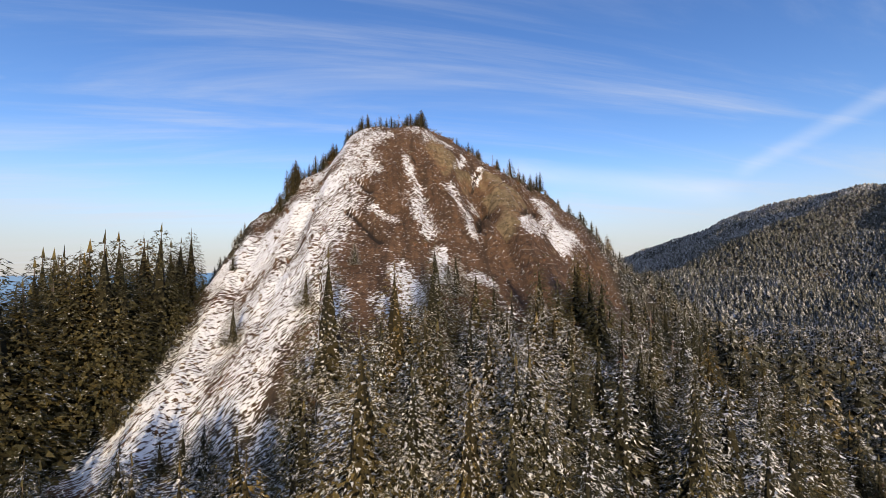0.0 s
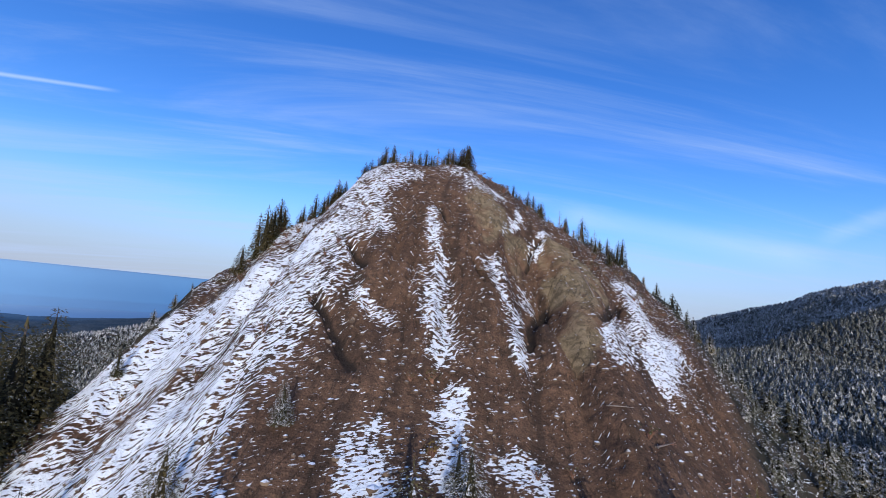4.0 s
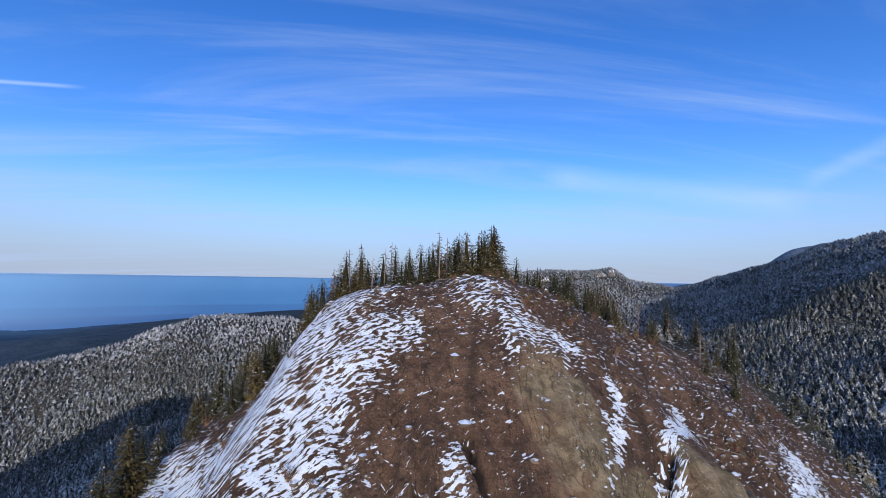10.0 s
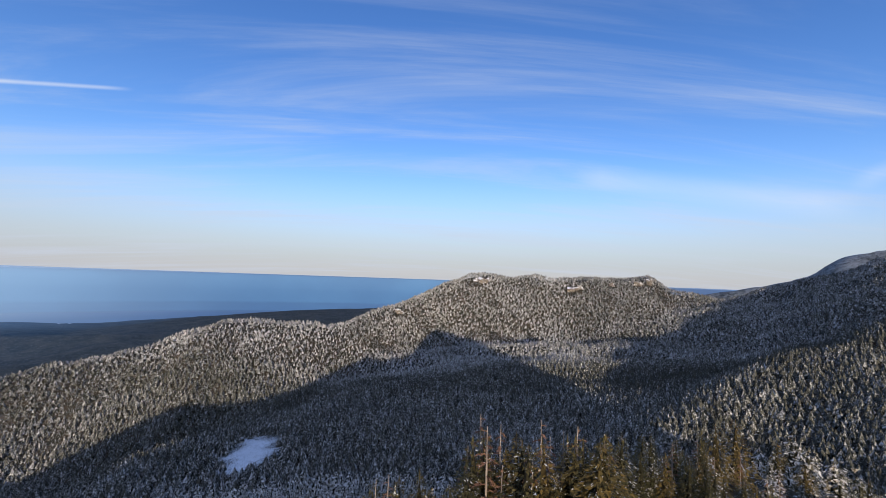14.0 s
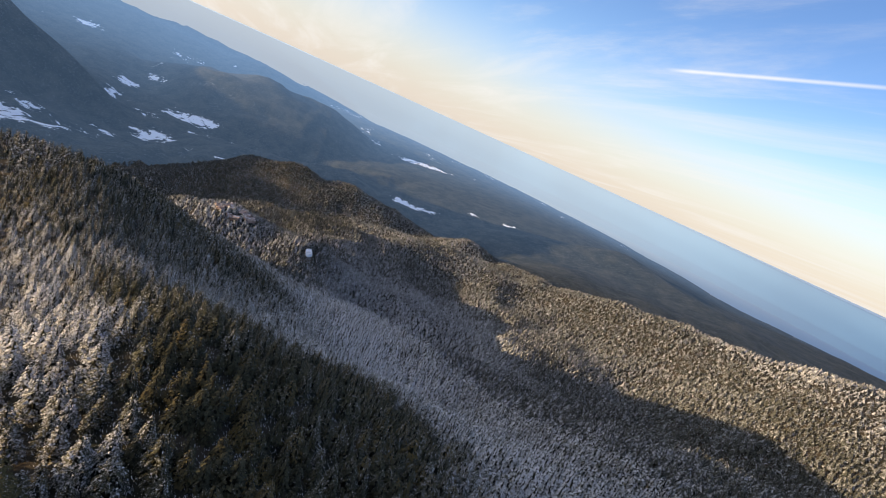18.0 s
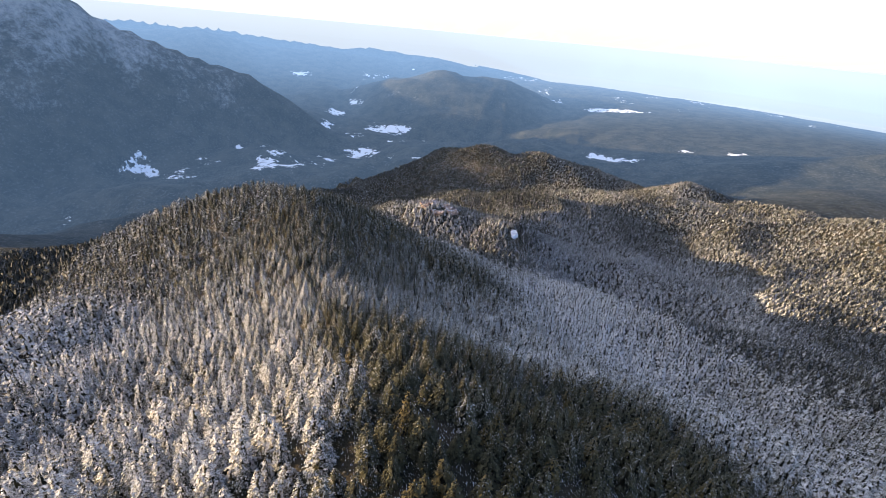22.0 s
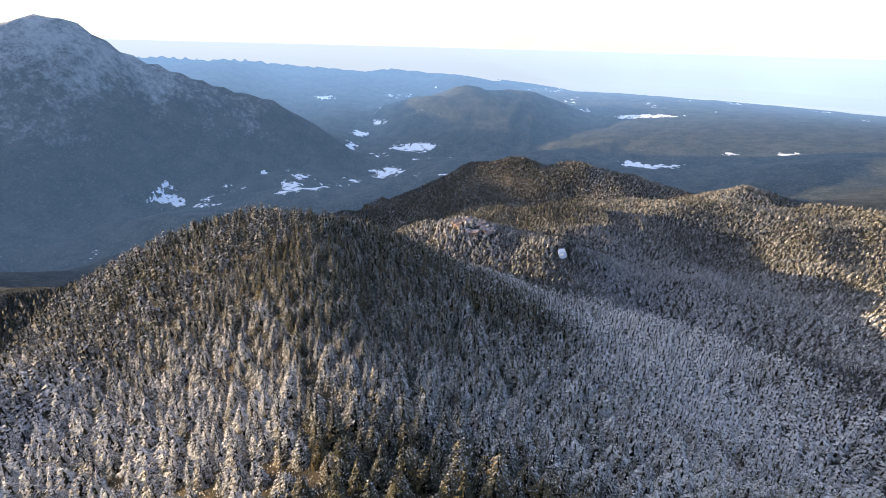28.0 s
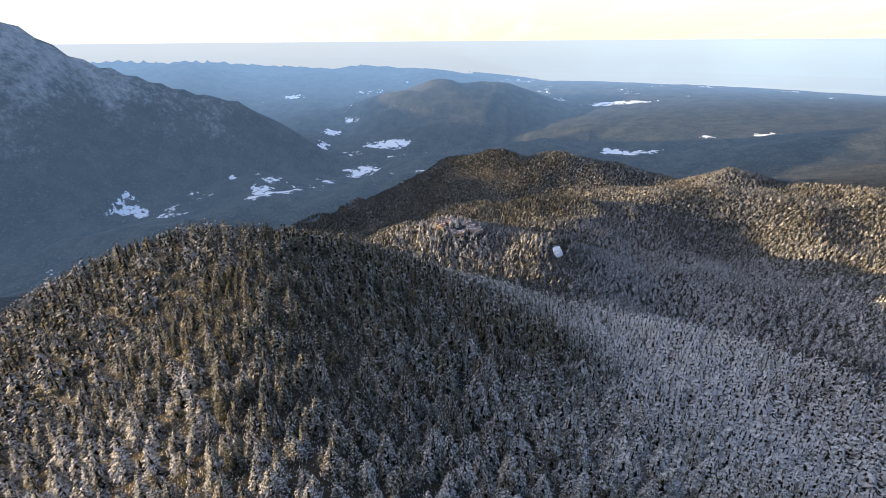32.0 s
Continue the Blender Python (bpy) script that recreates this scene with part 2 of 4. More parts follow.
# clefts in the bare face, their shade painted near-black: from (x, y) to (x, y), half width
CLEFTS = [(-20.7, 108.9, -16.7, 105.7, 0.5), (-20.9, 98.9, -17.1, 95.3, 0.6), (-17.1, 95.3, -13.0, 91.4, 0.6), (11.2, 119.1, 8.7, 110.8, 0.9), (8.7, 110.8, 8.1, 106.1, 0.8), (26.9, 133.9, 19.6, 114.8, 0.8), (10.3, 132.0, 7.7, 124.2, 0.4), (-7.0, 120.2, -8.9, 123.8, 0.4), (-1.7, 114.7, 0.9, 110.4, 0.4)]
# low ground between them
FLOOR = [(0, -20, -30), (0, 40, -23), (60, 40, -32), (-34, 40, -20), (-75, 95, -16), (-78, 74, -14), (-95, 84, -16), (-110, 60, -52), (-90, -50, -80), (-165, -40, -82), (-225, -90, -102), (-310, -135, -112), (-330, -220, -190), (-600, 600, -238), (-60, -160, -130), (70, 230, -40), (180, 250, -45), (40, 420, -90), (-230, 490, -98), (-100, 300, -80), (-330, 70, -118), (-470, 60, -190), (-540, -60, -235), (-430, 250, -180), (-680, 280, -268), (-900, 330, -285), (-430, -310, -310), (-450, -480, -340), (-850, -600, -500), (-1465, -1374, -540), (-900, -1218, -545), (-1412, -1216, -545), (-2000, -900, -548), (-2734, -600, -545), (300, -300, -100), (-100, -450, -260), (380, 620, -20), (150, 1000, -70), (600, 1300, 10), (-1800, 300, -470), (900, 100, 0), (-1290, -590, -520), (-1200, -450, -480), (-1230, -320, -430), (-1000, -420, -450)]


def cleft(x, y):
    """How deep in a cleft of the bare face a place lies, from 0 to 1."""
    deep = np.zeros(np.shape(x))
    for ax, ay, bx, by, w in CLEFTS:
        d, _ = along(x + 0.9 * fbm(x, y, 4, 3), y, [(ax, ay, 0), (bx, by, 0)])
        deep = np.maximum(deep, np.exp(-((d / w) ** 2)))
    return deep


def sea_level(r):
    """The water's surface, bent up towards the horizon to fit the camera's view, with the far distance drawn together.
    """
    return np.interp(r, [3000, 4400, 4600, 4780, 4950, 9000], [-316, -310, -245, -125, 8, 8])


def shore(x, y):
    """How far a place lies towards the sea: above 0 it is sea."""
    a = np.degrees(np.arctan2(y - 100, x + 100))
    a = np.where(a < 0, a + 360, a)
    r = np.hypot(x + 100, y - 100)
    line = np.interp(a, [0, 60, 90, 108, 120, 135, 150, 165, 180, 195, 260, 360], [4900, 4700, 4350, 4250, 4030, 3560, 4000, 4250, 4400, 4650, 4900, 4900])
    return r - line - 60 * fbm(x, y, 420, 4)


def land(x, y, rough=True):
    x, y = np.asarray(x, float), np.asarray(y, float)
    num, den = 0.0, 0.0
    for fx, fy, fz in FLOOR:
        w = 1.0 / ((x - fx) ** 2 + (y - fy) ** 2 + 600) ** 1.5
        num, den = num + w * fz, den + w
    r = np.hypot(x + 100, y - 100)
    s = shore(x, y)
    far = smooth(s, -1300, -150)
    z = num / den * (1 - far) + (sea_level(r) + 14) * far
    near = smooth(r, 220, 600)
    wx, wy = x + near * 14 * fbm(x, y, 300, 4), y + near * 14 * fbm(x + 900, y, 300, 4)
    for line, slope, crown, blend in (
        (FAR_SNOW, 0.5, 60, 40), (FAR_HILLS, 0.30, 60, 40), (DARK_HILL, 0.42, 120, 40), (COAST_HILL, 0.38, 100, 40), (BIG_PEAK, 0.92, 40, 25), (HILL_A, 0.52, 50, 30),
        (HILL_B, 0.45, 50, 30), (MID_HILL, 0.40, 40, 20), (ROCKY_HILL, 0.55, 30, 20), (EAST_RIDGE, 0.45, 40, 40), (KNOLL_RIDGE, 0.55, 30, 30), (NEAR_RIDGE, 0.50, 20, 25),
        (MOUND_ARM, 0.45, 14, 20), (MOUND, 0.66, 20, 12), (WEST_CREST, 0.56, 12, 14)):
        z = top_of(ridge(wx, wy, line, slope, crown), z, blend)
    if rough:
        d, _ = along(x, y, BIG_PEAK)
        z = z + smooth(d, 30, 260) * smooth(1500 - d, 0, 500) * (26 - 95 * np.abs(fbm(x * 0.9 + y * 0.35, y * 0.7 - x * 0.3, 330, 4, 0.55)))
    z = z - 4
    # the bare peak: steep front with ribs and gullies
    peak = top_of(ridge(x, y, PEAK_CREST, 0.91, 4.5), ridge(x, y, PEAK_SPUR, 0.9, 2), 2)
    peak = top_of(peak, ridge(x, y, BACK_CREST, 0.85, 4), 2)
    peak = top_of(peak, ridge(x, y, EAST_BRANCH, 0.9, 4), 2)
    peak = peak - 5.0 * np.exp(-((x - 9) / 4.5) ** 2 - ((y - 119) / 9) ** 2)
    if rough:
        depth, _ = along(x, y, PEAK_CREST)
        front = smooth(depth, 3, 25)
        side = x + 0.10 * (y - 140) + 3 * fbm(x, y, 25, 3)
        ribs = 1 - np.abs(fbm(side, y * 0.10, 11, 3, 0.55)) * 2.2
        crack = 1 - smooth(np.abs(fbm(side + 40, y * 0.14, 14, 3, 0.5)), 0.0, 0.05)
        peak = peak + front * (2.6 * (ribs - 0.55) - 0.9 * crack * smooth(y, 88, 104)) + 0.8 * fbm(x, y, 5, 5, 0.65) + front * 0.35 * fbm(x * 0.45 - y * 0.3, y * 0.9 + x * 0.55, 1.5, 2)
        near_face = (x > -60) & (x < 60) & (y > 50) & (y < 170)
        if np.any(near_face):
            peak = np.where(near_face, peak - 1.7 * cleft(x, y), peak)
    peak = peak - (np.minimum(3.5, 0.65 * np.maximum(0, -26.5 - x)) + np.minimum(9, 0.6 * np.maximum(0, -49 - x))) * smooth(y, 60, 90)
    z = top_of(peak, z, 3)
    if rough:
        lumps = smooth(r, 120, 400)
        z = z + lumps * (1 - 0.75 * smooth(r, 1700, 2600)) * (9 * fbm(x, y, 150, 5) + smooth(r, 480, 800) * (11 - 30 * np.abs(fbm(x + 70, y, 190, 4))) + 18 * smooth(r, 900, 2000) * (1 - far) * fbm(x + 40, y, 380, 4))
    return np.where(s > -150, z + (np.minimum(z, sea_level(r) - 9) - z) * smooth(s, -60, 40), z)

# ---- materials ----
class Mat:
    """A small builder for node materials."""

    def __init__(self, name):
        self.m = bpy.data.materials.new(name)
        self.m.use_nodes = True
        self.t = self.m.node_tree
        self.bsdf = self.t.nodes["Principled BSDF"]
        self.bsdf.inputs["Specular IOR Level"].default_value = 0.2

    def n(self, kind, **kw):
        return node(self.t, kind, **kw)

    def link(self, a, b):
        self.t.links.new(a, b)

    def place(self, scale=(1, 1, 1), turn=(0, 0, 0)):
        co = self.n("ShaderNodeNewGeometry")
        mp = self.n("ShaderNodeMapping")
        if any(turn):
            mp.vector_type, scale = "TEXTURE", tuple(1 / v for v in scale)
        mp.inputs["Scale"].default_value, mp.inputs["Rotation"].default_value = scale, turn
        self.link(co.outputs["Position"], mp.inputs[0])
        return mp.outputs[0]

    def noise(self, size, detail=5.0, rough=0.55, scale=(1, 1, 1), turn=(0, 0, 0), warp=0.0):
        t = self.n("ShaderNodeTexNoise", Scale=1.0 / size, Detail=detail, Roughness=rough, Distortion=warp)
        self.link(self.place(scale, turn), t.inputs["Vector"])
        return t.outputs["Fac"]

    def ramp(self, value, a, b, lo=0.0, hi=1.0):
        r = self.n("ShaderNodeMapRange")
        r.interpolation_type = "SMOOTHSTEP"
        for key, v in (("From Min", a), ("From Max", b), ("To Min", lo), ("To Max", hi)):
            r.inputs[key].default_value = v
        self.link(value, r.inputs["Value"])
        return r.outputs["Result"]

    def math(self, op, a, b=None):
        m = self.n("ShaderNodeMath")
        m.operation = op
        for i, v in enumerate((a, b)):
            if v is None:
                continue
            if isinstance(v, (int, float)):
                m.inputs[i].default_value = v
            else:
                self.link(v, m.inputs[i])
        return m.outputs[0]

    def mix(self, fac, a, b):
        m = self.n("ShaderNodeMix")
        m.data_type = "RGBA"
        for key, v in (("Factor", fac), ("A", a), ("B", b)):
            if isinstance(v, (int, float)):
                m.inputs[key].default_value = v
            elif isinstance(v, tuple):
                m.inputs[key].default_value = (*v, 1)
            else:
                self.link(v, m.inputs[key])
        return m.outputs["Result"]

    def attr(self, name):
        a = self.n("ShaderNodeAttribute")
        a.attribute_name = name
        return a.outputs["Fac"]

    def bump(self, height, distance, strength=1.0):
        b = self.n("ShaderNodeBump", Strength=strength, Distance=distance)
        self.link(height, b.inputs["Height"])
        self.link(b.outputs[0], self.bsdf.inputs["Normal"])

    def done(self, colour, roughness=0.9):
        for key, v in (("Base Color", colour), ("Roughness", roughness)):
            if isinstance(v, tuple):
                self.bsdf.inputs[key].default_value = (*v, 1)
            elif isinstance(v, (int, float)):
                self.bsdf.inputs[key].default_value = v
            else:
                self.link(v, self.bsdf.inputs[key])
        return self.m


SNOW = (0.80, 0.82, 0.86)


def ground_material():
    m = Mat("ground_soil_snow")
    soil = m.mix(m.ramp(m.noise(7, 6), 0.35, 0.65), (0.112, 0.062, 0.036), (0.185, 0.106, 0.062))
    soil = m.mix(m.ramp(m.noise(1.1, 6, 0.7), 0.4, 0.7), soil, (0.050, 0.030, 0.019))
    soil = m.mix(m.ramp(m.noise(2.6, 5, 0.6, scale=(1, 0.12, 0.12)), 0.46, 0.64, 0.0, 0.75), soil, (0.042, 0.027, 0.018))
    rock = m.mix(m.ramp(m.noise(1.6, 8, 0.75, warp=0.6), 0.4, 0.62), (0.12, 0.090, 0.050), (0.26, 0.195, 0.115))
    red = m.mix(m.ramp(m.noise(9, 4), 0.46, 0.66, 0.0, 0.7), rock, (0.16, 0.080, 0.044))
    red = m.mix(m.ramp(m.attr("rock"), 1.1, 1.9), red, m.mix(m.ramp(m.noise(5, 4), 0.4, 0.6), (0.24, 0.165, 0.13), (0.40, 0.29, 0.24)))
    soil = m.mix(m.ramp(m.noise(0.22, 4, 0.75), 0.42, 0.62, 0.0, 0.65), soil, (0.045, 0.028, 0.018))
    soil = m.mix(m.ramp(m.noise(0.35, 3, 0.7, warp=0.5), 0.60, 0.72, 0.0, 0.6), soil, (0.20, 0.135, 0.085))
    face = m.mix(m.ramp(m.attr("rock"), 0.0, 1.0), soil, red)
    floor = m.mix(m.ramp(m.noise(14, 6, 0.65), 0.42, 0.6), (0.026, 0.026, 0.017), (0.065, 0.050, 0.034))
    # cracks drawn as near-black lines, their shade put into the colour
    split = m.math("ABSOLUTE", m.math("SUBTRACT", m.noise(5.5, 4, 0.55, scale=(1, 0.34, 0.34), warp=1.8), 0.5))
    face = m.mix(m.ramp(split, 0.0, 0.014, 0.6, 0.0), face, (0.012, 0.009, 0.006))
    # shade deep in the clefts painted into the rock colour
    face = m.mix(m.ramp(m.attr("cleft_shade"), 0.25, 0.75, 0.0, 0.85), face, (0.012, 0.010, 0.009))
    base = m.mix(m.attr("bare"), floor, face)
    # snow caught in little terraces that run across the slope
    step = m.noise(0.27, 4, 0.62, scale=(0.34, 1.0, 0.02), turn=(0, 0, radians(33)), warp=0.12)
    grain = m.noise(4.5, 4, 0.6)
    cover = m.math("ADD", m.math("ADD", m.attr("snow"), m.math("MULTIPLY", m.math("SUBTRACT", step, 0.5), 3.1)), m.math("MULTIPLY", m.math("SUBTRACT", grain, 0.5), 0.5))
    mask = m.ramp(cover, 0.53, 0.60)
    col = m.mix(mask, base, SNOW)
    height = m.math("ADD", m.math("MULTIPLY", mask, 0.5), m.math("ADD", m.noise(0.7, 6, 0.7), m.math("MULTIPLY", m.noise(3.5, 5, 0.6), 1.5)))
    m.bump(height, 0.5, 0.8)
    return m.done(col, 0.92)


def backdrop_material():
    """Distant hills and lowland, with the sea haze painted on as a bluish glow."""
    m = Mat("distant_land")
    low = m.mix(m.ramp(m.noise(70, 8, 0.65), 0.35, 0.68), (0.018, 0.026, 0.028), (0.055, 0.058, 0.052))
    low = m.mix(m.ramp(m.noise(9, 5, 0.7), 0.50, 0.68, 0.0, 0.5), low, (0.13, 0.14, 0.16))
    high = m.math("ADD", m.attr("dust"), m.math("MULTIPLY", m.math("SUBTRACT", m.noise(24, 9, 0.8, scale=(1, 1, 0.5)), 0.5), 4.4))
    high = m.math("ADD", high, m.math("MULTIPLY", m.math("SUBTRACT", m.noise(170, 4, 0.6), 0.5), 2.6))
    low = m.mix(m.ramp(high, 0.1, 1.7, 0.0, 0.6), low, (0.46, 0.48, 0.50))
    col = m.mix(m.ramp(m.math("ADD", m.attr("snow"), m.math("MULTIPLY", m.math("SUBTRACT", m.noise(34, 6, 0.7), 0.5), 2.0)), 0.50, 0.62), low, SNOW)
    m.bump(m.noise(9, 5, 0.7), 5.0, 1.0)
    # haze put on the far land as bluish emission
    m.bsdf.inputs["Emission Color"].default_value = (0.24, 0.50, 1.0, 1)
    m.link(m.attr("haze_glow"), m.bsdf.inputs["Emission Strength"])
    return m.done(col, 0.95)


def water_material():
    m = Mat("sea_water")
    col = m.mix(m.ramp(m.noise(900, 5, 0.5, scale=(1, 1, 0)), 0.35, 0.7), (0.045, 0.14, 0.31), (0.06, 0.175, 0.36))
    m.bump(m.noise(40, 3), 0.6, 0.2)
    # pale emission painted over the sea in place of real haze
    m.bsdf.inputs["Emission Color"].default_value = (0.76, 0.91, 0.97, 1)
    m.link(m.attr("haze_glow"), m.bsdf.inputs["Emission Strength"])
    return m.done(col, 0.4)


def needle_material(name, greens, frost=(0.68, 0.66, 0.64), single=False, grain=0.7, edge=(0.36, 0.68)):
    """Conifer needles with snow lying on the boughs; greens: two colours and a golden one. Each tree carries its own share of frost and gold."""
    m = Mat(name)
    geo = m.n("ShaderNodeNewGeometry")
    a, b, gold = greens
    col = m.mix(m.ramp(m.noise(6, 3), 0.35, 0.65), a, b)
    if single:
        info = m.n("ShaderNodeObjectInfo")
        share, golden = m.math("ADD", m.attr("frost"), m.ramp(info.outputs["Random"], 0.0, 1.0, -0.08, 0.12)), m.math("FRACT", m.math("MULTIPLY", info.outputs["Random"], 37.7))
        col = m.mix(m.ramp(golden, 0.55, 1.0, 0.0, 0.8), col, gold)
    else:
        share, golden = m.attr("frost"), m.attr("gold")
        col = m.mix(golden, col, gold)
    col = m.mix(m.ramp(geo.outputs["Random Per Island"], 0.0, 1.0, 0.0, 0.65), col, (a[0] * 0.5, a[1] * 0.55, a[2] * 0.5))
    # crown cores go near-black: the shade inside the tree put into the colour
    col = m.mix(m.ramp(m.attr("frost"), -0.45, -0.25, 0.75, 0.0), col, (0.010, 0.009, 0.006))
    sep = m.n("ShaderNodeSeparateXYZ")
    m.link(geo.outputs["Normal"], sep.inputs[0])
    up = m.math("ABSOLUTE", sep.outputs["Z"])
    lie = m.math("ADD", m.math("MULTIPLY", m.math("SUBTRACT", up, 0.6), 0.30), m.math("MULTIPLY", m.math("SUBTRACT", m.noise(grain, 4, 0.7), 0.5), 3.2))
    lie = m.math("ADD", lie, m.math("ADD", share, m.math("MULTIPLY", m.math("SUBTRACT", geo.outputs["Random Per Island"], 0.5), 0.40)))
    mask = m.ramp(lie, *edge)
    m.bump(m.noise(0.25, 3, 0.7), 0.25, 0.7)
    return m.done(m.mix(mask, col, frost), 0.85)


def bark_material(name, a, b):
    m = Mat(name)
    m.bump(m.noise(0.12, 4, 0.6, scale=(1, 1, 0.15)), 0.05)
    return m.done(m.mix(m.ramp(m.noise(0.4, 5, 0.6, scale=(1, 1, 0.2)), 0.35, 0.65), a, b), 0.95)


GROUND = ground_material()
WATER = water_material()
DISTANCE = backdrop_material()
GREENS = ((0.046, 0.044, 0.026), (0.086, 0.078, 0.042), (0.19, 0.130, 0.045))
NEEDLES = needle_material("needles_green", GREENS, frost=(0.76, 0.73, 0.70), grain=0.4, edge=(0.16, 0.98))
NEEDLES_FRONT = needle_material("needles_front", ((0.046, 0.043, 0.022), (0.092, 0.078, 0.036), (0.16, 0.115, 0.040)), frost=(0.84, 0.82, 0.80), grain=1.3, edge=(0.46, 0.66))
NEEDLES_TREE = needle_material("needles_single", ((0.058, 0.052, 0.022), (0.115, 0.092, 0.036), (0.21, 0.135, 0.036)), single=True, grain=0.4)
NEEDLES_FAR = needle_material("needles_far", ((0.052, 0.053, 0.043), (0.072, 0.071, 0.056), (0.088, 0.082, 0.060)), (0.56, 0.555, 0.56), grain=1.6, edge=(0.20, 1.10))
BARK = bark_material("bark", (0.075, 0.055, 0.042), (0.16, 0.125, 0.10))
DEAD = bark_material("dead_wood", (0.13, 0.105, 0.09), (0.29, 0.245, 0.21))
TWIGS = bark_material("bare_twigs", (0.12, 0.060, 0.040), (0.22, 0.125, 0.085))

# ---- ground and water ----
def steps(lo, hi, fine, end_lo, end_hi, grow):
    """Grid lines: evenly fine from lo to hi, then wider and wider out to the ends."""
    mid = np.linspace(lo, hi, int((hi - lo) / fine) + 1)
    sides = []
    for start, end in ((hi, end_hi), (-lo, -end_lo)):
        out, at, d = [], start, fine
        while at < end:
            d = min(d * grow, 60)
            at += d
            out.append(at)
        sides.append(out)
    return np.array([-v for v in sides[1][::-1]] + list(mid) + sides[0])


# streaks of snow: from (x, y) to (x, y), half width, cover
SNOW_BANDS = [(-26.6, 110.7, -34.1, 107.8, 4.6, 0.8), (-34.1, 107.8, -40.0, 100.6, 7.0, 0.8), (-40.0, 100.6, -43.5, 98.3, 8.0, 0.78), (-20.8, 111.0, -20.9, 104.2, 1.8, 0.55), (-24.0, 102.2, -24.3, 92.2, 5.2, 0.64), (-9.7, 121.8, -8.5, 114.2, 1.3, 0.7), (-6.3, 112.3, -5.7, 105.4, 1.9, 0.62), (-5.7, 105.4, -3.5, 97.4, 2.4, 0.67), (-15.8, 101.2, -12.0, 99.1, 1.5, 0.6), (2.5, 116.6, 6.1, 106.7, 1.4, 0.54), (6.1, 106.7, 7.3, 103.2, 1.5, 0.68), (6.9, 118.0, 7.8, 115.4, 1.8, 0.58), (34.1, 150.7, 30.1, 132.5, 2.7, 0.72), (22.9, 122.2, 19.2, 110.0, 1.2, 0.7), (29.3, 130.5, 20.2, 106.4, 1.9, 0.6), (36.5, 135.7, 29.5, 117.3, 3.3, 0.78)]
THIN_BANDS = [(-8.5, 138.1, -1.8, 133.6, 2.4, 0.52), (-37.9, 125.2, -46.9, 116.1, 2.1, 0.42), (-6.8, 81.5, -4.9, 72.1, 2.5, 0.78), (-9.8, 73.6, -8.6, 71.2, 1.9, 0.6), (-0.8, 91.2, 0.1, 84.3, 1.7, 0.74), (5.9, 88.6, 8.0, 88.3, 2.2, 0.66), (-25.1, 80.7, -26.8, 75.5, 5.4, 0.72), (25.7, 89.4, 26.3, 86.0, 1.7, 0.7), (-23.9, 137.3, -28.0, 124.6, 4.4, 0.66), (-28.0, 124.6, -38.5, 123.0, 4.8, 0.72), (-17.5, 130.7, -21.2, 123.0, 2.9, 0.6), (-21.2, 123.0, -23.8, 112.9, 3.1, 0.66), (-18.3, 116.1, -18.3, 112.9, 2.6, 0.55), (-7.8, 141.9, -4.2, 134.0, 3.0, 0.56), (-0.3, 135.7, 1.1, 135.5, 1.9, 0.72), (7.2, 136.0, 2.4, 123.4, 0.7, 0.72), (16.7, 145.3, 9.7, 128.9, 1.0, 0.8), (33.4, 152.4, 29.1, 140.0, 1.6, 0.78), (-44.0, 72.7, -51.2, 61.3, 4.2, 0.74)]
WIDE_BANDS = [(-25.8, 91.3, -31.0, 84.7, 5.7, 0.66), (-31.0, 84.7, -38.1, 79.5, 6.9, 0.72), (-19.2, 75.0, -18.9, 69.2, 3.3, 0.62), (-34.6, 104.2, -34.9, 96.1, 5.1, 0.6), (-41.4, 81.9, -41.6, 68.8, 6.0, 0.7), (-41.6, 68.8, -44.9, 61.9, 5.6, 0.72), (-29.3, 74.1, -29.4, 66.0, 4.8, 0.64), (-31.2, 64.8, -34.6, 61.0, 5.5, 0.66)]
# slabs of smoother bare rock: x, y, reach
ROCK_SPOTS = [(-1.3, 128.3, 3.4), (2.2, 128.4, 2.7), (-0.0, 122.7, 2.3), (6.8, 126.4, 2.3), (5.5, 122.5, 1.7), (14.3, 127.3, 4.0), (20.0, 130.1, 4.3), (14.8, 120.9, 3.7), (16.5, 116.0, 3.5), (15.5, 109.3, 2.8), (15.1, 106.4, 1.9), (13.0, 123.4, 2.5)]
CLEARING = (-240, 503, 22)
# bare rocks among the far woods: x, y, half width, half depth, half height
PINK_ROCKS = [(-766, -50, 14, 10, 4), (-756, -28, 10, 13, 4), (-742, -10, 12, 9, 4), (-746, -60, 10, 8, 4), (-735, -34, 11, 9, 4)]
LEDGE = (-701, 91, 8, 9, 9)
WHITE_ROCKS = [(-112, 1384, 15, 12, 17), (-92, 1394, 9, 9, 12), (136, 1422, 16, 11, 12), (158, 1430, 9, 8, 11), (326, 1464, 12, 9, 14), (350, 1468, 9, 9, 15), (252, 1462, 9, 8, 9), (-298, 1236, 10, 9, 10)]
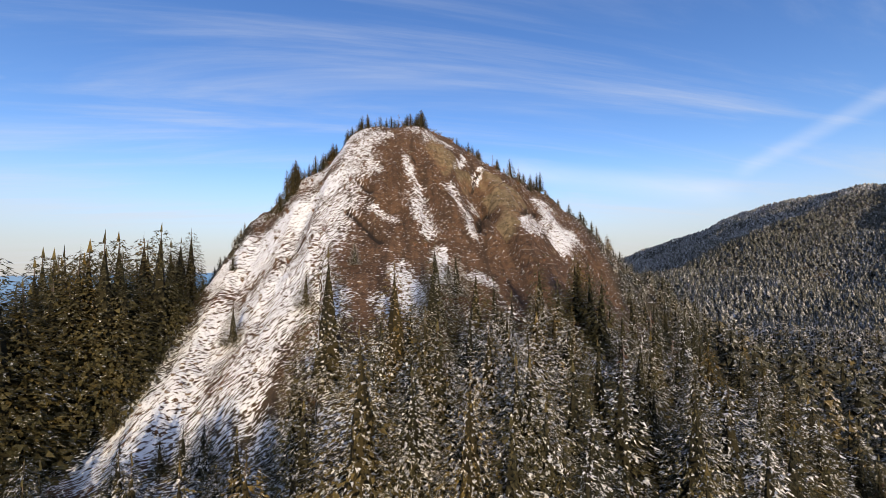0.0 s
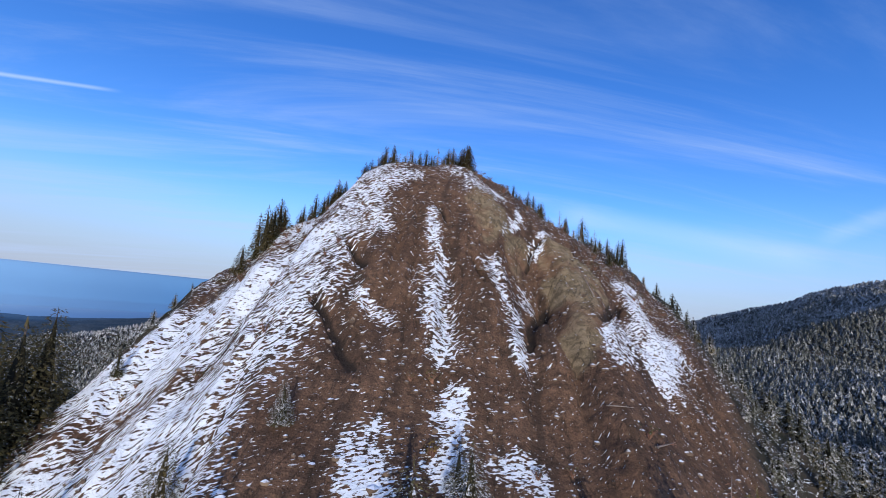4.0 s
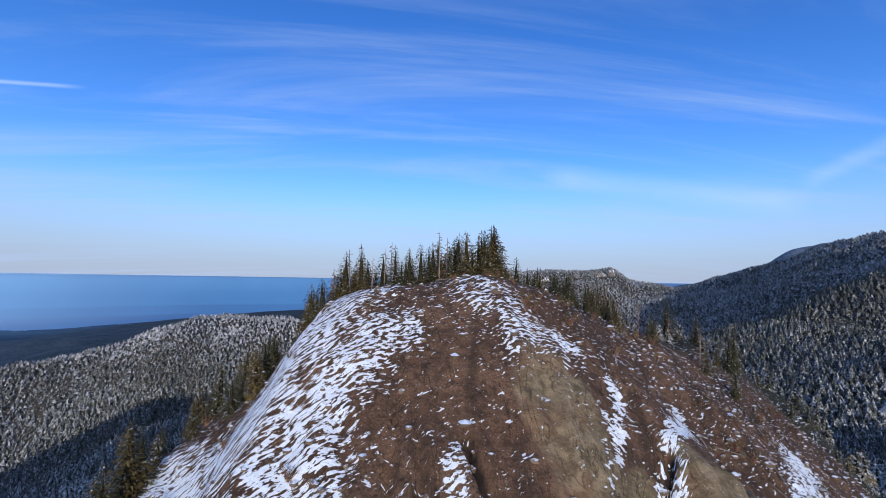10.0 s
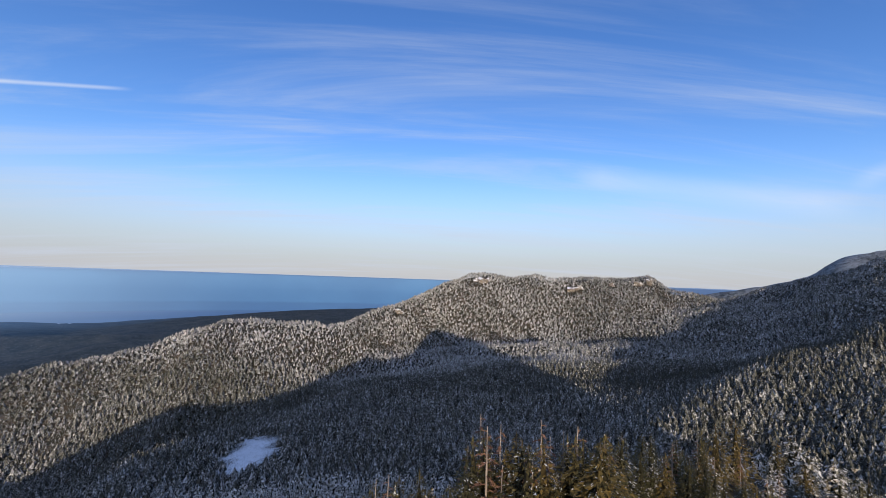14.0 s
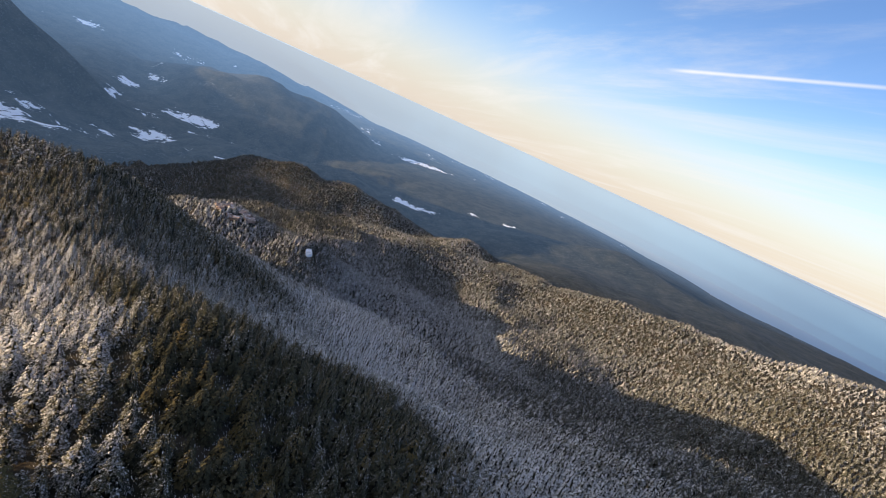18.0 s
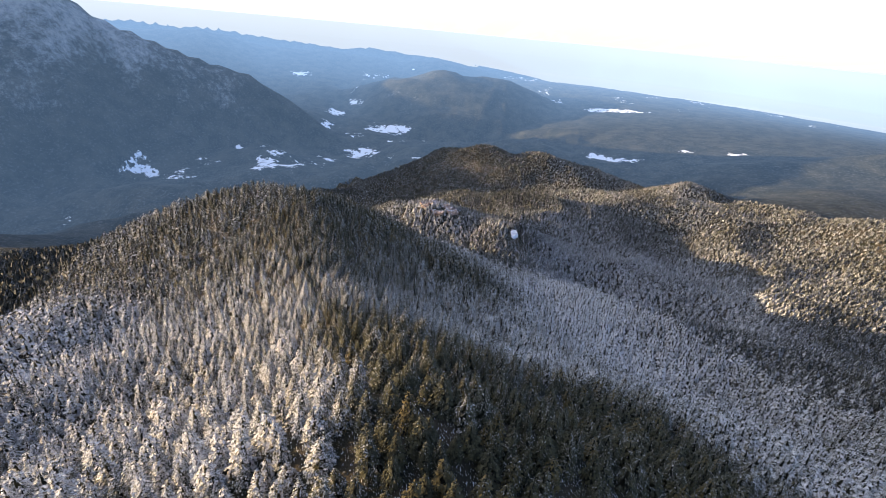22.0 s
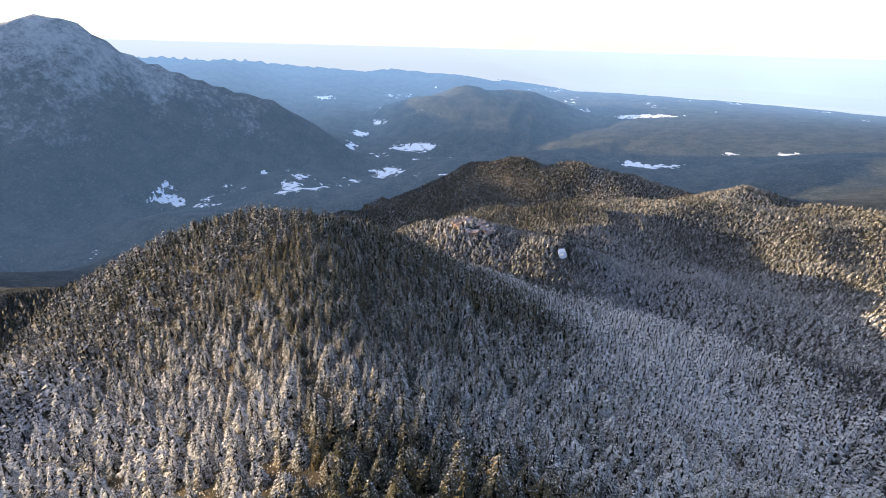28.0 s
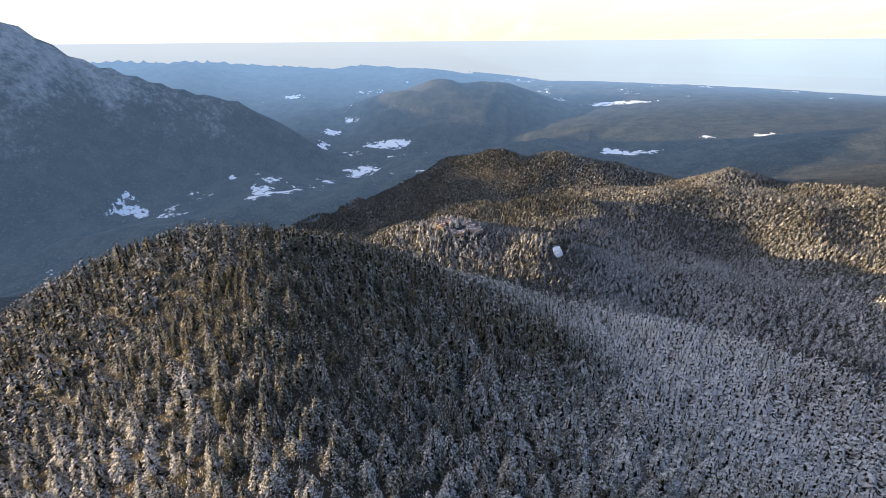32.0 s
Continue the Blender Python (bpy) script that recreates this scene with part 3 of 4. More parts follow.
# snowy fields in the valley and along the coast: x, y, half width, half depth
FIELDS = [(-1461, -1391, 34, 64), (-1833, -1229, 17, 29), (-1609, -904, 56, 90), (-1847, -1073, 20, 56), (-1690, -1022, 21, 76), (-1671, -1213, 14, 31), (-2185, -810, 42, 80), (-2616, -846, 74, 98), (-2799, -1269, 36, 100), (-2548, -1181, 25, 77),
          (-1752, -397, 16, 36), (-2566, -573, 37, 24), (-2017, -892, 26, 25), (-1683, -1327, 17, 32), (-3033, -1205, 38, 24), (-2266, 350, 77, 45), (-3411, 444, 105, 72), (-2351, 699, 20, 26), (-2321, 886, 21, 38), (-3397, -1840, 35, 69)]


def clearing(x, y):
    return CLEARING[2] - np.hypot((x - CLEARING[0]) * 0.9 + 0.25 * (y - CLEARING[1]), (y - CLEARING[1]) * 0.55) + 15 * fbm(x, y, 18, 4, 0.6)


def far_edge(x, y):
    """How far out the wooded ground gives way to the distance with its painted haze."""
    a = np.degrees(np.arctan2(y - 100, x + 100)) % 360
    return np.interp(a, [0, 58, 72, 86, 92, 100, 112, 124, 135, 145, 152, 164, 174, 190, 205, 213, 222, 232, 300, 330, 360], [1750, 1750, 1620, 1480, 1400, 1240, 1070, 1080, 1120, 1165, 1235, 1420, 1560, 1570, 1600, 1450, 1100, 900, 900, 1750, 1750])


def paint(x, y, z):
    """Snow cover, bare soil, outcrop and lowland for places on the ground."""
    r = np.hypot(x + 100, y - 100)
    d, _ = along(x, y, PEAK_CREST[:7])
    wob = 4 * fbm(x + 50, y, 18, 3)
    bare = smooth(95 - d + wob, 0, 12) * smooth(157 - y + 0.3 * (x + 9) + wob, -3, 3) * smooth(x + wob + 0.10 * (y - 135), -54, -49) * smooth(y - 61 - 0.8 * np.maximum(x, 0) + 2 * wob, -4, 4) * smooth(44 - x + 0.15 * (y - 115) + wob, -4, 4)
    chute = smooth(5.5 + wob * 0.5 - along(x, y, [(-32, 86, 0), (-42, 64, 0), (-49, 50, 0)])[0], -1.5, 1.5)
    bare = np.maximum(bare, chute)
    snow = np.full(x.shape, 0.10) + 0.10 * smooth(-8 - x, 0, 20) + 0.10 * smooth(y, 128, 145)
    for ax, ay, bx, by, w, amount in SNOW_BANDS + THIN_BANDS + WIDE_BANDS:
        dist, _ = along(x + 2.6 * fbm(x, y, 6, 4, 0.65), y + 4.0 * fbm(x + 31, y, 8, 4, 0.65), [(ax, ay, 0), (bx, by, 0)])
        snow = np.maximum(snow, amount * (0.55 + 0.45 * smooth(w - dist, -0.3 * w, 0.6 * w)) * smooth(w - dist, -1.1 * w, 0.1 * w))
    rock = np.zeros(x.shape)
    for ax, ay, w in ROCK_SPOTS:
        rock = np.maximum(rock, smooth(w - np.hypot(x - ax, (y - ay) * 0.6) + 1.6 * fbm(x, y, 5, 3), -0.7, 0.7))
    snow = snow - 0.30 * rock - 0.5 * cleft(x, y)
    snow = np.where(bare > 0.3, snow, 0.20 + 0.32 * smooth(60 - np.abs(x), 0, 10) * smooth(92 - y, 0, 10))
    low = (r > far_edge(x, y)) * 1.0
    field = -0.2 + 0.62 * smooth(fbm(x * 0.8 + y * 0.5, y * 0.9 - x * 0.3, 160, 4, 0.6), 0.10, 0.35) * smooth(-500 - z + 230 * smooth(r, 3000, 3600), -16, 6)
    bend = 0.5 * fbm(x, y, 60, 4, 0.65)
    for fx, fy, w, deep in FIELDS:
        a = math.atan2(fy - 90, fx + 175)
        u, v = (x - fx) * math.cos(a) + (y - fy) * math.sin(a), (y - fy) * math.cos(a) - (x - fx) * math.sin(a)
        field = np.maximum(field, 0.74 * smooth(1.25 - np.hypot(u / (0.8 * deep), v / (1.7 * w)) + bend, -0.4, 0.5))
    snow = np.where(low > 0.5, field, snow)
    return np.maximum(snow, smooth(clearing(x, y), -2, 2) * 0.85), bare, rock, low


def haze_glow(x, y):
    """How strongly haze is painted as glow on far places: strongest to the west."""
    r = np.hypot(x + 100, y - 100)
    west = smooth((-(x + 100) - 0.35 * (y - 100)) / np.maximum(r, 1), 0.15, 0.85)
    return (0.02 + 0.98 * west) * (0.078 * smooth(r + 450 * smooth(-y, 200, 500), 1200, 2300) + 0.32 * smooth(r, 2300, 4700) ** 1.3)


def dusting(x, y, z):
    """The thin snow on the upper slopes of the big mountain, from 0 to 1."""
    d, _ = along(x, y, BIG_PEAK)
    n, _ = along(x, y, FAR_SNOW)
    return -1.25 + 2.3 * smooth(1300 - d, 0, 700) * smooth(z + 170 * fbm(x, y, 160, 4, 0.6), -700, 20) + 2.2 * smooth(900 - n, 0, 300)


def sheet(name, verts, quads, material, values):
    """A smooth mesh of the quads given, with values at its points."""
    used, back = np.unique(quads.ravel(), return_inverse=True)
    mesh = bpy.data.meshes.new(name)
    mesh.from_pydata(verts[used].tolist(), [], back.reshape(-1, 4).tolist())
    mesh.polygons.foreach_set("use_smooth", np.ones(len(quads), bool))
    for key, v in values.items():
        mesh.attributes.new(key, "FLOAT", "POINT").data.foreach_set("value", v.ravel()[used].astype(np.float32))
    mesh.materials.append(material)
    return new(name, mesh)


def make_ground():
    xs = steps(-52, 62, 0.45, -4900, 4900, 1.06)
    ys = steps(55, 165, 0.45, -4900, 5000, 1.06)
    gx, gy = np.meshgrid(xs, ys, indexing="ij")
    gz = land(gx, gy)
    i = np.arange(gx.size).reshape(gx.shape)
    quads = np.stack([i[:-1, :-1], i[1:, :-1], i[1:, 1:], i[:-1, 1:]], -1).reshape(-1, 4)
    verts = np.stack([gx, gy, gz], -1).reshape(-1, 3)
    snow, bare, rock, low = paint(gx, gy, gz)
    r = (np.hypot(gx + 100, gy - 100) - far_edge(gx, gy)).ravel()[quads].mean(1)
    tagged(sheet("ground", verts, quads[r < 0], GROUND, {"snow": snow, "bare": bare, "rock": rock, "cleft_shade": cleft(gx, gy) * (bare > 0.5)}),
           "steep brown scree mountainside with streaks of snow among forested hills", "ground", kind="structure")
    tagged(sheet("backdrop", verts, quads[r >= 0], DISTANCE, {"snow": snow, "haze_glow": haze_glow(gx, gy), "dust": dusting(gx, gy, gz)}),
           "distant hills with haze painted on as glow, a valley of snowy fields and the coast", "backdrop", kind="structure")


def make_water():
    angles = np.radians(np.linspace(20, 250, 160))
    first = -shore(-100 + 3000 * np.cos(angles), 100 + 3000 * np.sin(angles)) + 3000 - 160
    u = np.concatenate([np.linspace(0, 1, 50), [1.1, 2.5]])
    R = first[None, :] + (4960 - first[None, :]) * u[:, None]
    A = np.broadcast_to(angles[None, :], R.shape)
    i = np.arange(R.size).reshape(R.shape)
    quads = np.stack([i[:-1, :-1], i[1:, :-1], i[1:, 1:], i[:-1, 1:]], -1).reshape(-1, 4)
    x, y = -100 + R * np.cos(A), 100 + R * np.sin(A)
    verts = np.stack([x, y, sea_level(R)], -1).reshape(-1, 3)
    return tagged(sheet("water", verts, quads, WATER, {"haze_glow": haze_glow(x, y) * 0.72 + 0.03 + 0.05 * smooth(R, 3800, 4900) + 0.05 * smooth(R, 4600, 4950) ** 2}), "calm blue sea with painted haze reaching to the horizon", "sea", kind="structure")


make_ground()
make_water()

# ---- forests ----
def clump_tree(count, size, seed, thin=1.0, tiers=9, core=5, bough=False):
    """A conifer's crown of height 1: a narrow core, added and painted near-black for the shade between boughs, and a
    ragged shell of small tufts on drooping tiers. Gives the triangles and which of them are core.
    """
    r = np.random.default_rng(seed)
    tris, inside = [], []
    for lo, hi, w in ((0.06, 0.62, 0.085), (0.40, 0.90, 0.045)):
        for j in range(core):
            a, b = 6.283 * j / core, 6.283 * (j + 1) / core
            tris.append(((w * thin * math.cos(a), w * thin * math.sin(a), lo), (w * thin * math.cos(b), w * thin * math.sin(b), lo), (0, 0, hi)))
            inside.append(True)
    lobes = r.uniform(0.75, 1.2, 9)
    for k in range(count):
        u = 1 - (1 - 0.99 * (k + r.random()) / count) ** 0.62
        level = (math.floor(u * tiers) + 0.5 + 0.30 * r.standard_normal()) / tiers
        u = min(max(0.55 * level + 0.45 * u, 0.0), 0.985)
        a = k * 2.39996 + r.uniform(-0.5, 0.5)
        reach = (0.24 * (1 - u) ** 0.74 * (0.66 + 0.34 * min(1.0, u * 6)) + 0.006) * thin * lobes[int(a * 1.43 + u * tiers) % 9]
        out = reach * (0.35 + 0.68 * r.random() ** 0.6)
        c = np.array([out * math.cos(a), out * math.sin(a), 0.06 + 0.94 * u - 0.40 * out])
        big = size * r.uniform(0.65, 1.35) * (0.50 + 0.65 * (1 - u))
        o = np.array([math.cos(a), math.sin(a), -r.uniform(0.15, 1.25)])
        side = np.array([-math.sin(a), math.cos(a), r.uniform(-0.55, 0.55)]) * r.uniform(0.55, 0.95)
        turn = 0.3 * r.standard_normal() if bough else r.random() * 6.283
        if bough:
            side, o[2] = side * 0.62, -r.uniform(0.0, 0.8)
        corners = [turn + 2.094 * j + r.uniform(-0.45, 0.45) for j in range(3)]
        tris.append([c + (o / np.linalg.norm(o) * math.cos(f) + side * math.sin(f)) * big * 0.58 for f in corners])
        inside.append(False)
    tris.append(((0.012, 0, 0.92), (-0.009, 0.010, 0.92), (0, 0, 1.0)))
    inside.append(False)
    return np.array(tris, float), np.array(inside)


def frost_at(x, y):
    """How much snow the trees hold: little on the crests, most in the basin; cut or raised in places to paint in shade
    and light.
    """
    f = 0.36 + 0.13 * fbm(x, y, 70, 3) + 0.06 * fbm(x, y, 14, 2)
    crest, _ = along(x, y, WEST_CREST[6:])
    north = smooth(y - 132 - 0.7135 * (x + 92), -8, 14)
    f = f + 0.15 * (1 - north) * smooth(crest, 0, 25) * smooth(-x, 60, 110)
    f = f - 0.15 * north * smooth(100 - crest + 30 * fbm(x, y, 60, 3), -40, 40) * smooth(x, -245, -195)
    f = f + 0.10 * north * np.exp(-((x + 450) / 150) ** 2 - ((y - 150) / 120) ** 2)
    f = f + 0.05 * np.exp(-((x + 210) / 90) ** 2 - ((y - 270) / 110) ** 2)
    f = f + 0.05 * np.exp(-((x + 288) / 60) ** 2 - ((y - 132) / 62) ** 2)
    f = f + 0.14 * north * smooth(-x, 330, 430) * smooth(y, 90, 140)
    f = f + 0.16 * smooth(-x, 480, 600) * smooth(950 + x, 0, 120) * smooth(y, 110, 170) * smooth(480 - y, 0, 100)
    top, _ = along(x, y, MOUND)
    f = f - 0.28 * smooth(95 - top + 25 * fbm(x, y, 60, 3), -60, 60)
    f = f - 0.08 * smooth(x, -140, -105) * smooth(y, 85, 100) * smooth(70 - along(x, y, WEST_CREST[:8])[0], -20, 20)
    f = f - 0.15 * smooth(110 - y, -15, 15) * smooth(x, -70, -55)
    # less frost on the ridge's shaded side, which paints its shade darker
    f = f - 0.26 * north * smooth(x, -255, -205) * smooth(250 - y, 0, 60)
    f = f + 0.24 * np.exp(-((x + 760) / 75) ** 2 - ((y + 45) / 95) ** 2) - 0.13 * smooth(-x, 880, 1020) * smooth(430 - y, -60, 60)
    f = f - 0.17 * smooth(x, 25, 50) * smooth(300 - y, 0, 60) - 0.12 * smooth(-x, 280, 420) * smooth(y, 400, 520)
    f = f + 0.28 * smooth(y, 820, 920)
    # patches with frost cut or raised to stand for shade and light
    for cx, cy, reach, more in ((-126, 112, 20, -0.26), (-222, 186, 42, -0.28), (-328, 92, 48, 0.14), (-459, 232, 80, 0.08)):
        f = f + more * np.exp(-((x - cx) ** 2 + (y - cy) ** 2) / reach ** 2)
    return f + 0.08 * smooth(-x, 480, 700) - 0.10 * smooth(x, 90, 160) + 0.13 * smooth(y, 175, 230) * smooth(760 - y, 0, 120) * smooth(x, -480, -330)


def stand(name, kinds, places, heights, label, material, seed=1, vary=1.0):
    """One object of many joined trees."""
    r = np.random.default_rng(seed)
    pick, out = r.integers(0, len(kinds), len(places)), []
    whites, golds = [], []
    for k, (tris, inside) in enumerate(kinds):
        sel = pick == k
        at, h = places[sel], heights[sel]
        a = r.random(len(at)) * 6.283
        c, s = np.cos(a)[:, None, None], np.sin(a)[:, None, None]
        wide = (h * r.uniform(0.8, 1.25, len(at)))[:, None, None]
        lean = r.normal(0, 0.02, (2, len(at), 1, 1))
        x, y, z = tris[None, :, :, 0], tris[None, :, :, 1], tris[None, :, :, 2]
        px, py = (x * c - y * s + lean[0] * z) * wide, (x * s + y * c + lean[1] * z) * wide
        tree = 0.03 + frost_at(at[:, 0], at[:, 1]) + r.normal(0, 0.085 * vary, len(at))
        # strongly negative frost marks the cores that carry the painted inner shade
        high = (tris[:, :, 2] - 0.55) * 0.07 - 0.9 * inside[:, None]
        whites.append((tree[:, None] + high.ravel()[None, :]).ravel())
        golds.append(np.repeat(np.clip(r.random(len(at)) * 2.6 - 1.9, 0, 0.7), tris.size // 3) * np.tile(np.repeat(~inside, 3), len(at)))
        out.append((np.stack([px, py, z * h[:, None, None]], -1) + at[:, None, None, :]).reshape(-1, 3))
    v = np.concatenate(out).astype(np.float32)
    mesh = bpy.data.meshes.new(name)
    mesh.vertices.add(len(v))
    mesh.vertices.foreach_set("co", v.ravel())
    mesh.loops.add(len(v))
    mesh.loops.foreach_set("vertex_index", np.arange(len(v), dtype=np.int32))
    mesh.polygons.add(len(v) // 3)
    mesh.polygons.foreach_set("loop_start", np.arange(0, len(v), 3, dtype=np.int32))
    mesh.update(calc_edges=True)
    for key, values in (("frost", whites), ("gold", golds)):
        mesh.attributes.new(key, "FLOAT", "POINT").data.foreach_set("value", np.concatenate(values).astype(np.float32))
    mesh.materials.append(material)
    return tagged(new(name, mesh), label, "forest", kind="stuff")


def small_tree(count, seed):
    """A far conifer of height 1: a few large tufts round a point."""
    r = np.random.default_rng(seed)
    tris, turn = [], r.random() * 6.28
    for k in range(count):
        a, u = turn + 6.283 * k / count + r.uniform(-0.4, 0.4), (0.0, 0.38)[k % 2] * r.uniform(0.8, 1.2)
        w, b = 0.46 * (1 - u) * r.uniform(0.8, 1.2), r.uniform(0.55, 0.85)
        tris.append(((w * math.cos(a - b), w * math.sin(a - b), u), (w * math.cos(a + b), w * math.sin(a + b), u + r.uniform(-0.06, 0.06)), (0.06 * math.cos(a), 0.06 * math.sin(a), min(1.0, u + r.uniform(0.5, 0.75)))))
    tris[-1] = (tris[-1][0], tris[-1][1], (0, 0, 1.0))
    return np.array(tris, float), np.zeros(count, bool)


def grid_places(x0, x1, y0, y1, gap, seed):
    r = np.random.default_rng(seed)
    gx, gy = np.meshgrid(np.arange(x0, x1, gap), np.arange(y0, y1, gap), indexing="ij")
    x = gx.ravel() + r.uniform(-0.48, 0.48, gx.size) * gap
    y = gy.ravel() + r.uniform(-0.48, 0.48, gx.size) * gap
    return x, y


FLIGHT_LINE = [(0, -10, 0), (-10, 108, 0), (-17, 126, 0), (-62, 131, 0), (-206, 75, 0), (-250, 50, 0)]


def wooded(x, y, z):
    """Where trees grow: not on the bare face, the clearing, the lowland fields or in the sea."""
    snow, bare, rock, low = paint(x, y, z)
    clear = np.hypot((x - LEDGE[0] - 12) / 26, (y - LEDGE[1]) / 13) > 1
    for ax, ay, w, deep, _ in PINK_ROCKS:
        clear = clear & (np.hypot((x - ax - 3) / (w + 2), (y - ay) / deep) > 1)
    for ax, ay, w, deep, _ in WHITE_ROCKS:
        clear = clear & (np.hypot((x - ax) / (w + 1), (y - ay + 9) / (deep + 10)) > 1)
    return clear & (bare < 0.2) & (clearing(x, y) < -1) & (shore(x, y) < -40) & (low < 0.5)


def scatter(x0, x1, y0, y1, gap, near, far, seed):
    x, y = grid_places(x0, x1, y0, y1, gap, seed)
    d, _ = along(x, y, FLIGHT_LINE)
    keep = (d >= near) & (d < far)
    x, y = x[keep], y[keep]
    z = land(x, y)
    keep = wooded(x, y, z)
    return np.stack([x, y, z - 0.3], -1)[keep]


def headroom(x, y, z):
    """The height left for the stand beside the foot of the face, capped so that its tops fit the camera's view."""
    return np.where((x < -42) & (x > -120) & (y > 60) & (y < 128), np.maximum(3.0, 9.5 - z), 99.0)


def heights_for(places, lo, hi, seed):
    """Tall on the low ground and short on the ridges and the peak."""
    r = np.random.default_rng(seed)
    x, y, z = places.T
    tall = 1 + 0.25 * fbm(x, y, 45, 2)
    d, _ = along(x, y, WEST_CREST[6:])
    tall = tall * (0.72 + 0.28 * smooth(d, 10, 120))
    top, _ = along(x, y, PEAK_CREST[:4])
    tall = tall * (0.36 + 0.64 * smooth(top, 42, 90))
    return np.minimum(r.uniform(lo, hi, len(places)) * tall, headroom(x, y, z))


near_trees = scatter(-300, 110, -10, 230, 4.6, 0, 55, 11)
front = (np.abs(near_trees[:, 0]) < 46) & (near_trees[:, 1] < 92)
near_trees = near_trees[~front | (np.random.default_rng(31).random(len(near_trees)) < np.where(near_trees[:, 0] < -4, 0.5, 0.6))]
front = (np.abs(near_trees[:, 0]) < 60) & (near_trees[:, 1] < 92)
under = front & (near_trees[:, 1] < 30)
foot = near_trees[front & ~under]
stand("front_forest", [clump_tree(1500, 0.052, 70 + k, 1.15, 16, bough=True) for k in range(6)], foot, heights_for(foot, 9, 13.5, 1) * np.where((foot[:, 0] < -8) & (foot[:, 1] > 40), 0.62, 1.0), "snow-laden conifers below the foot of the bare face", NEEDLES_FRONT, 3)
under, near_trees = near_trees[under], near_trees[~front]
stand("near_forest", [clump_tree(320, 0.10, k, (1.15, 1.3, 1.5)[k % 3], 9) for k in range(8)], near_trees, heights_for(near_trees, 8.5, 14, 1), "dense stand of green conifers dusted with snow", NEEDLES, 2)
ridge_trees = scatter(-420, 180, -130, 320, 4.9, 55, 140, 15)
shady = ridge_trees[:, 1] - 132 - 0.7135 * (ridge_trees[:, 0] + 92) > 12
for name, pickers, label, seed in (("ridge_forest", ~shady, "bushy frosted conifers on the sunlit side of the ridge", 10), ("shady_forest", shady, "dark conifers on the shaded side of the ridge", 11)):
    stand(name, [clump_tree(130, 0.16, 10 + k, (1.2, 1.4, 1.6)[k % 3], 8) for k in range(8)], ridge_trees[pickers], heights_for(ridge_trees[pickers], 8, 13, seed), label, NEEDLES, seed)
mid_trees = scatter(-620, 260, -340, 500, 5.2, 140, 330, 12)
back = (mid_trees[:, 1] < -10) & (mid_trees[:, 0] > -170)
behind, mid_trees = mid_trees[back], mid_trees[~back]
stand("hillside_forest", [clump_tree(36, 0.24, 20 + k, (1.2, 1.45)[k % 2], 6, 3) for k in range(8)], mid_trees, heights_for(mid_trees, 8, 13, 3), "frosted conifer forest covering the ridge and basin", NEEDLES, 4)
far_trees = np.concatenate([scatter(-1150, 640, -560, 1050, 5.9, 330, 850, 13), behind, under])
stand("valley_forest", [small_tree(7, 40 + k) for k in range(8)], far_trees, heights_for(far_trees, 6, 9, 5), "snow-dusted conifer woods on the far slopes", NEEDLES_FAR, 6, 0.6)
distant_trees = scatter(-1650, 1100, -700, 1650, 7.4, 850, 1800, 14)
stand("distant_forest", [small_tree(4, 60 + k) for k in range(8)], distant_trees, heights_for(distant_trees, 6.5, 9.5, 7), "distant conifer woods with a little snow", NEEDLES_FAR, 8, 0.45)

# ---- single trees ----
def mesh_from(name, verts, faces, material, flat=True):
    mesh = bpy.data.meshes.new(name)
    mesh.from_pydata(verts, [], faces)
    if not flat:
        mesh.polygons.foreach_set("use_smooth", np.ones(len(faces), bool))
    mesh.materials.append(material)
    return mesh


def triangles_mesh(name, tris, material):
    v = tris.reshape(-1, 3)
    return mesh_from(name, v.tolist(), np.arange(len(v)).reshape(-1, 3).tolist(), material)


def tube(points, radii, sides=6):
    """Vertices and faces of a tapered tube along the points."""
    verts, faces = [], []
    for k, (p, r) in enumerate(zip(points, radii)):
        a = Vector(points[min(k + 1, len(points) - 1)]) - Vector(points[max(k - 1, 0)])
        side = a.orthogonal().normalized()
        other = a.normalized().cross(side)
        for j in range(sides):
            q = Vector(p) + (side * math.cos(6.2832 * j / sides) + other * math.sin(6.2832 * j / sides)) * r
            verts.append(tuple(q))
    n = len(points)
    for k in range(n - 1):
        for j in range(sides):
            a, b = k * sides + j, k * sides + (j + 1) % sides
            faces.append((a, b, b + sides, a + sides))
    faces.append(tuple((n - 1) * sides + j for j in range(sides)))
    return verts, faces


def join(pieces):
    verts, faces = [], []
    for v, f in pieces:
        at = len(verts)
        verts += v
        faces += [tuple(i + at for i in face) for face in f]
    return verts, faces


def part(name, mesh, parent, label=""):
    ob = new(name, mesh)
    ob.parent = parent
    return tagged(ob, label)


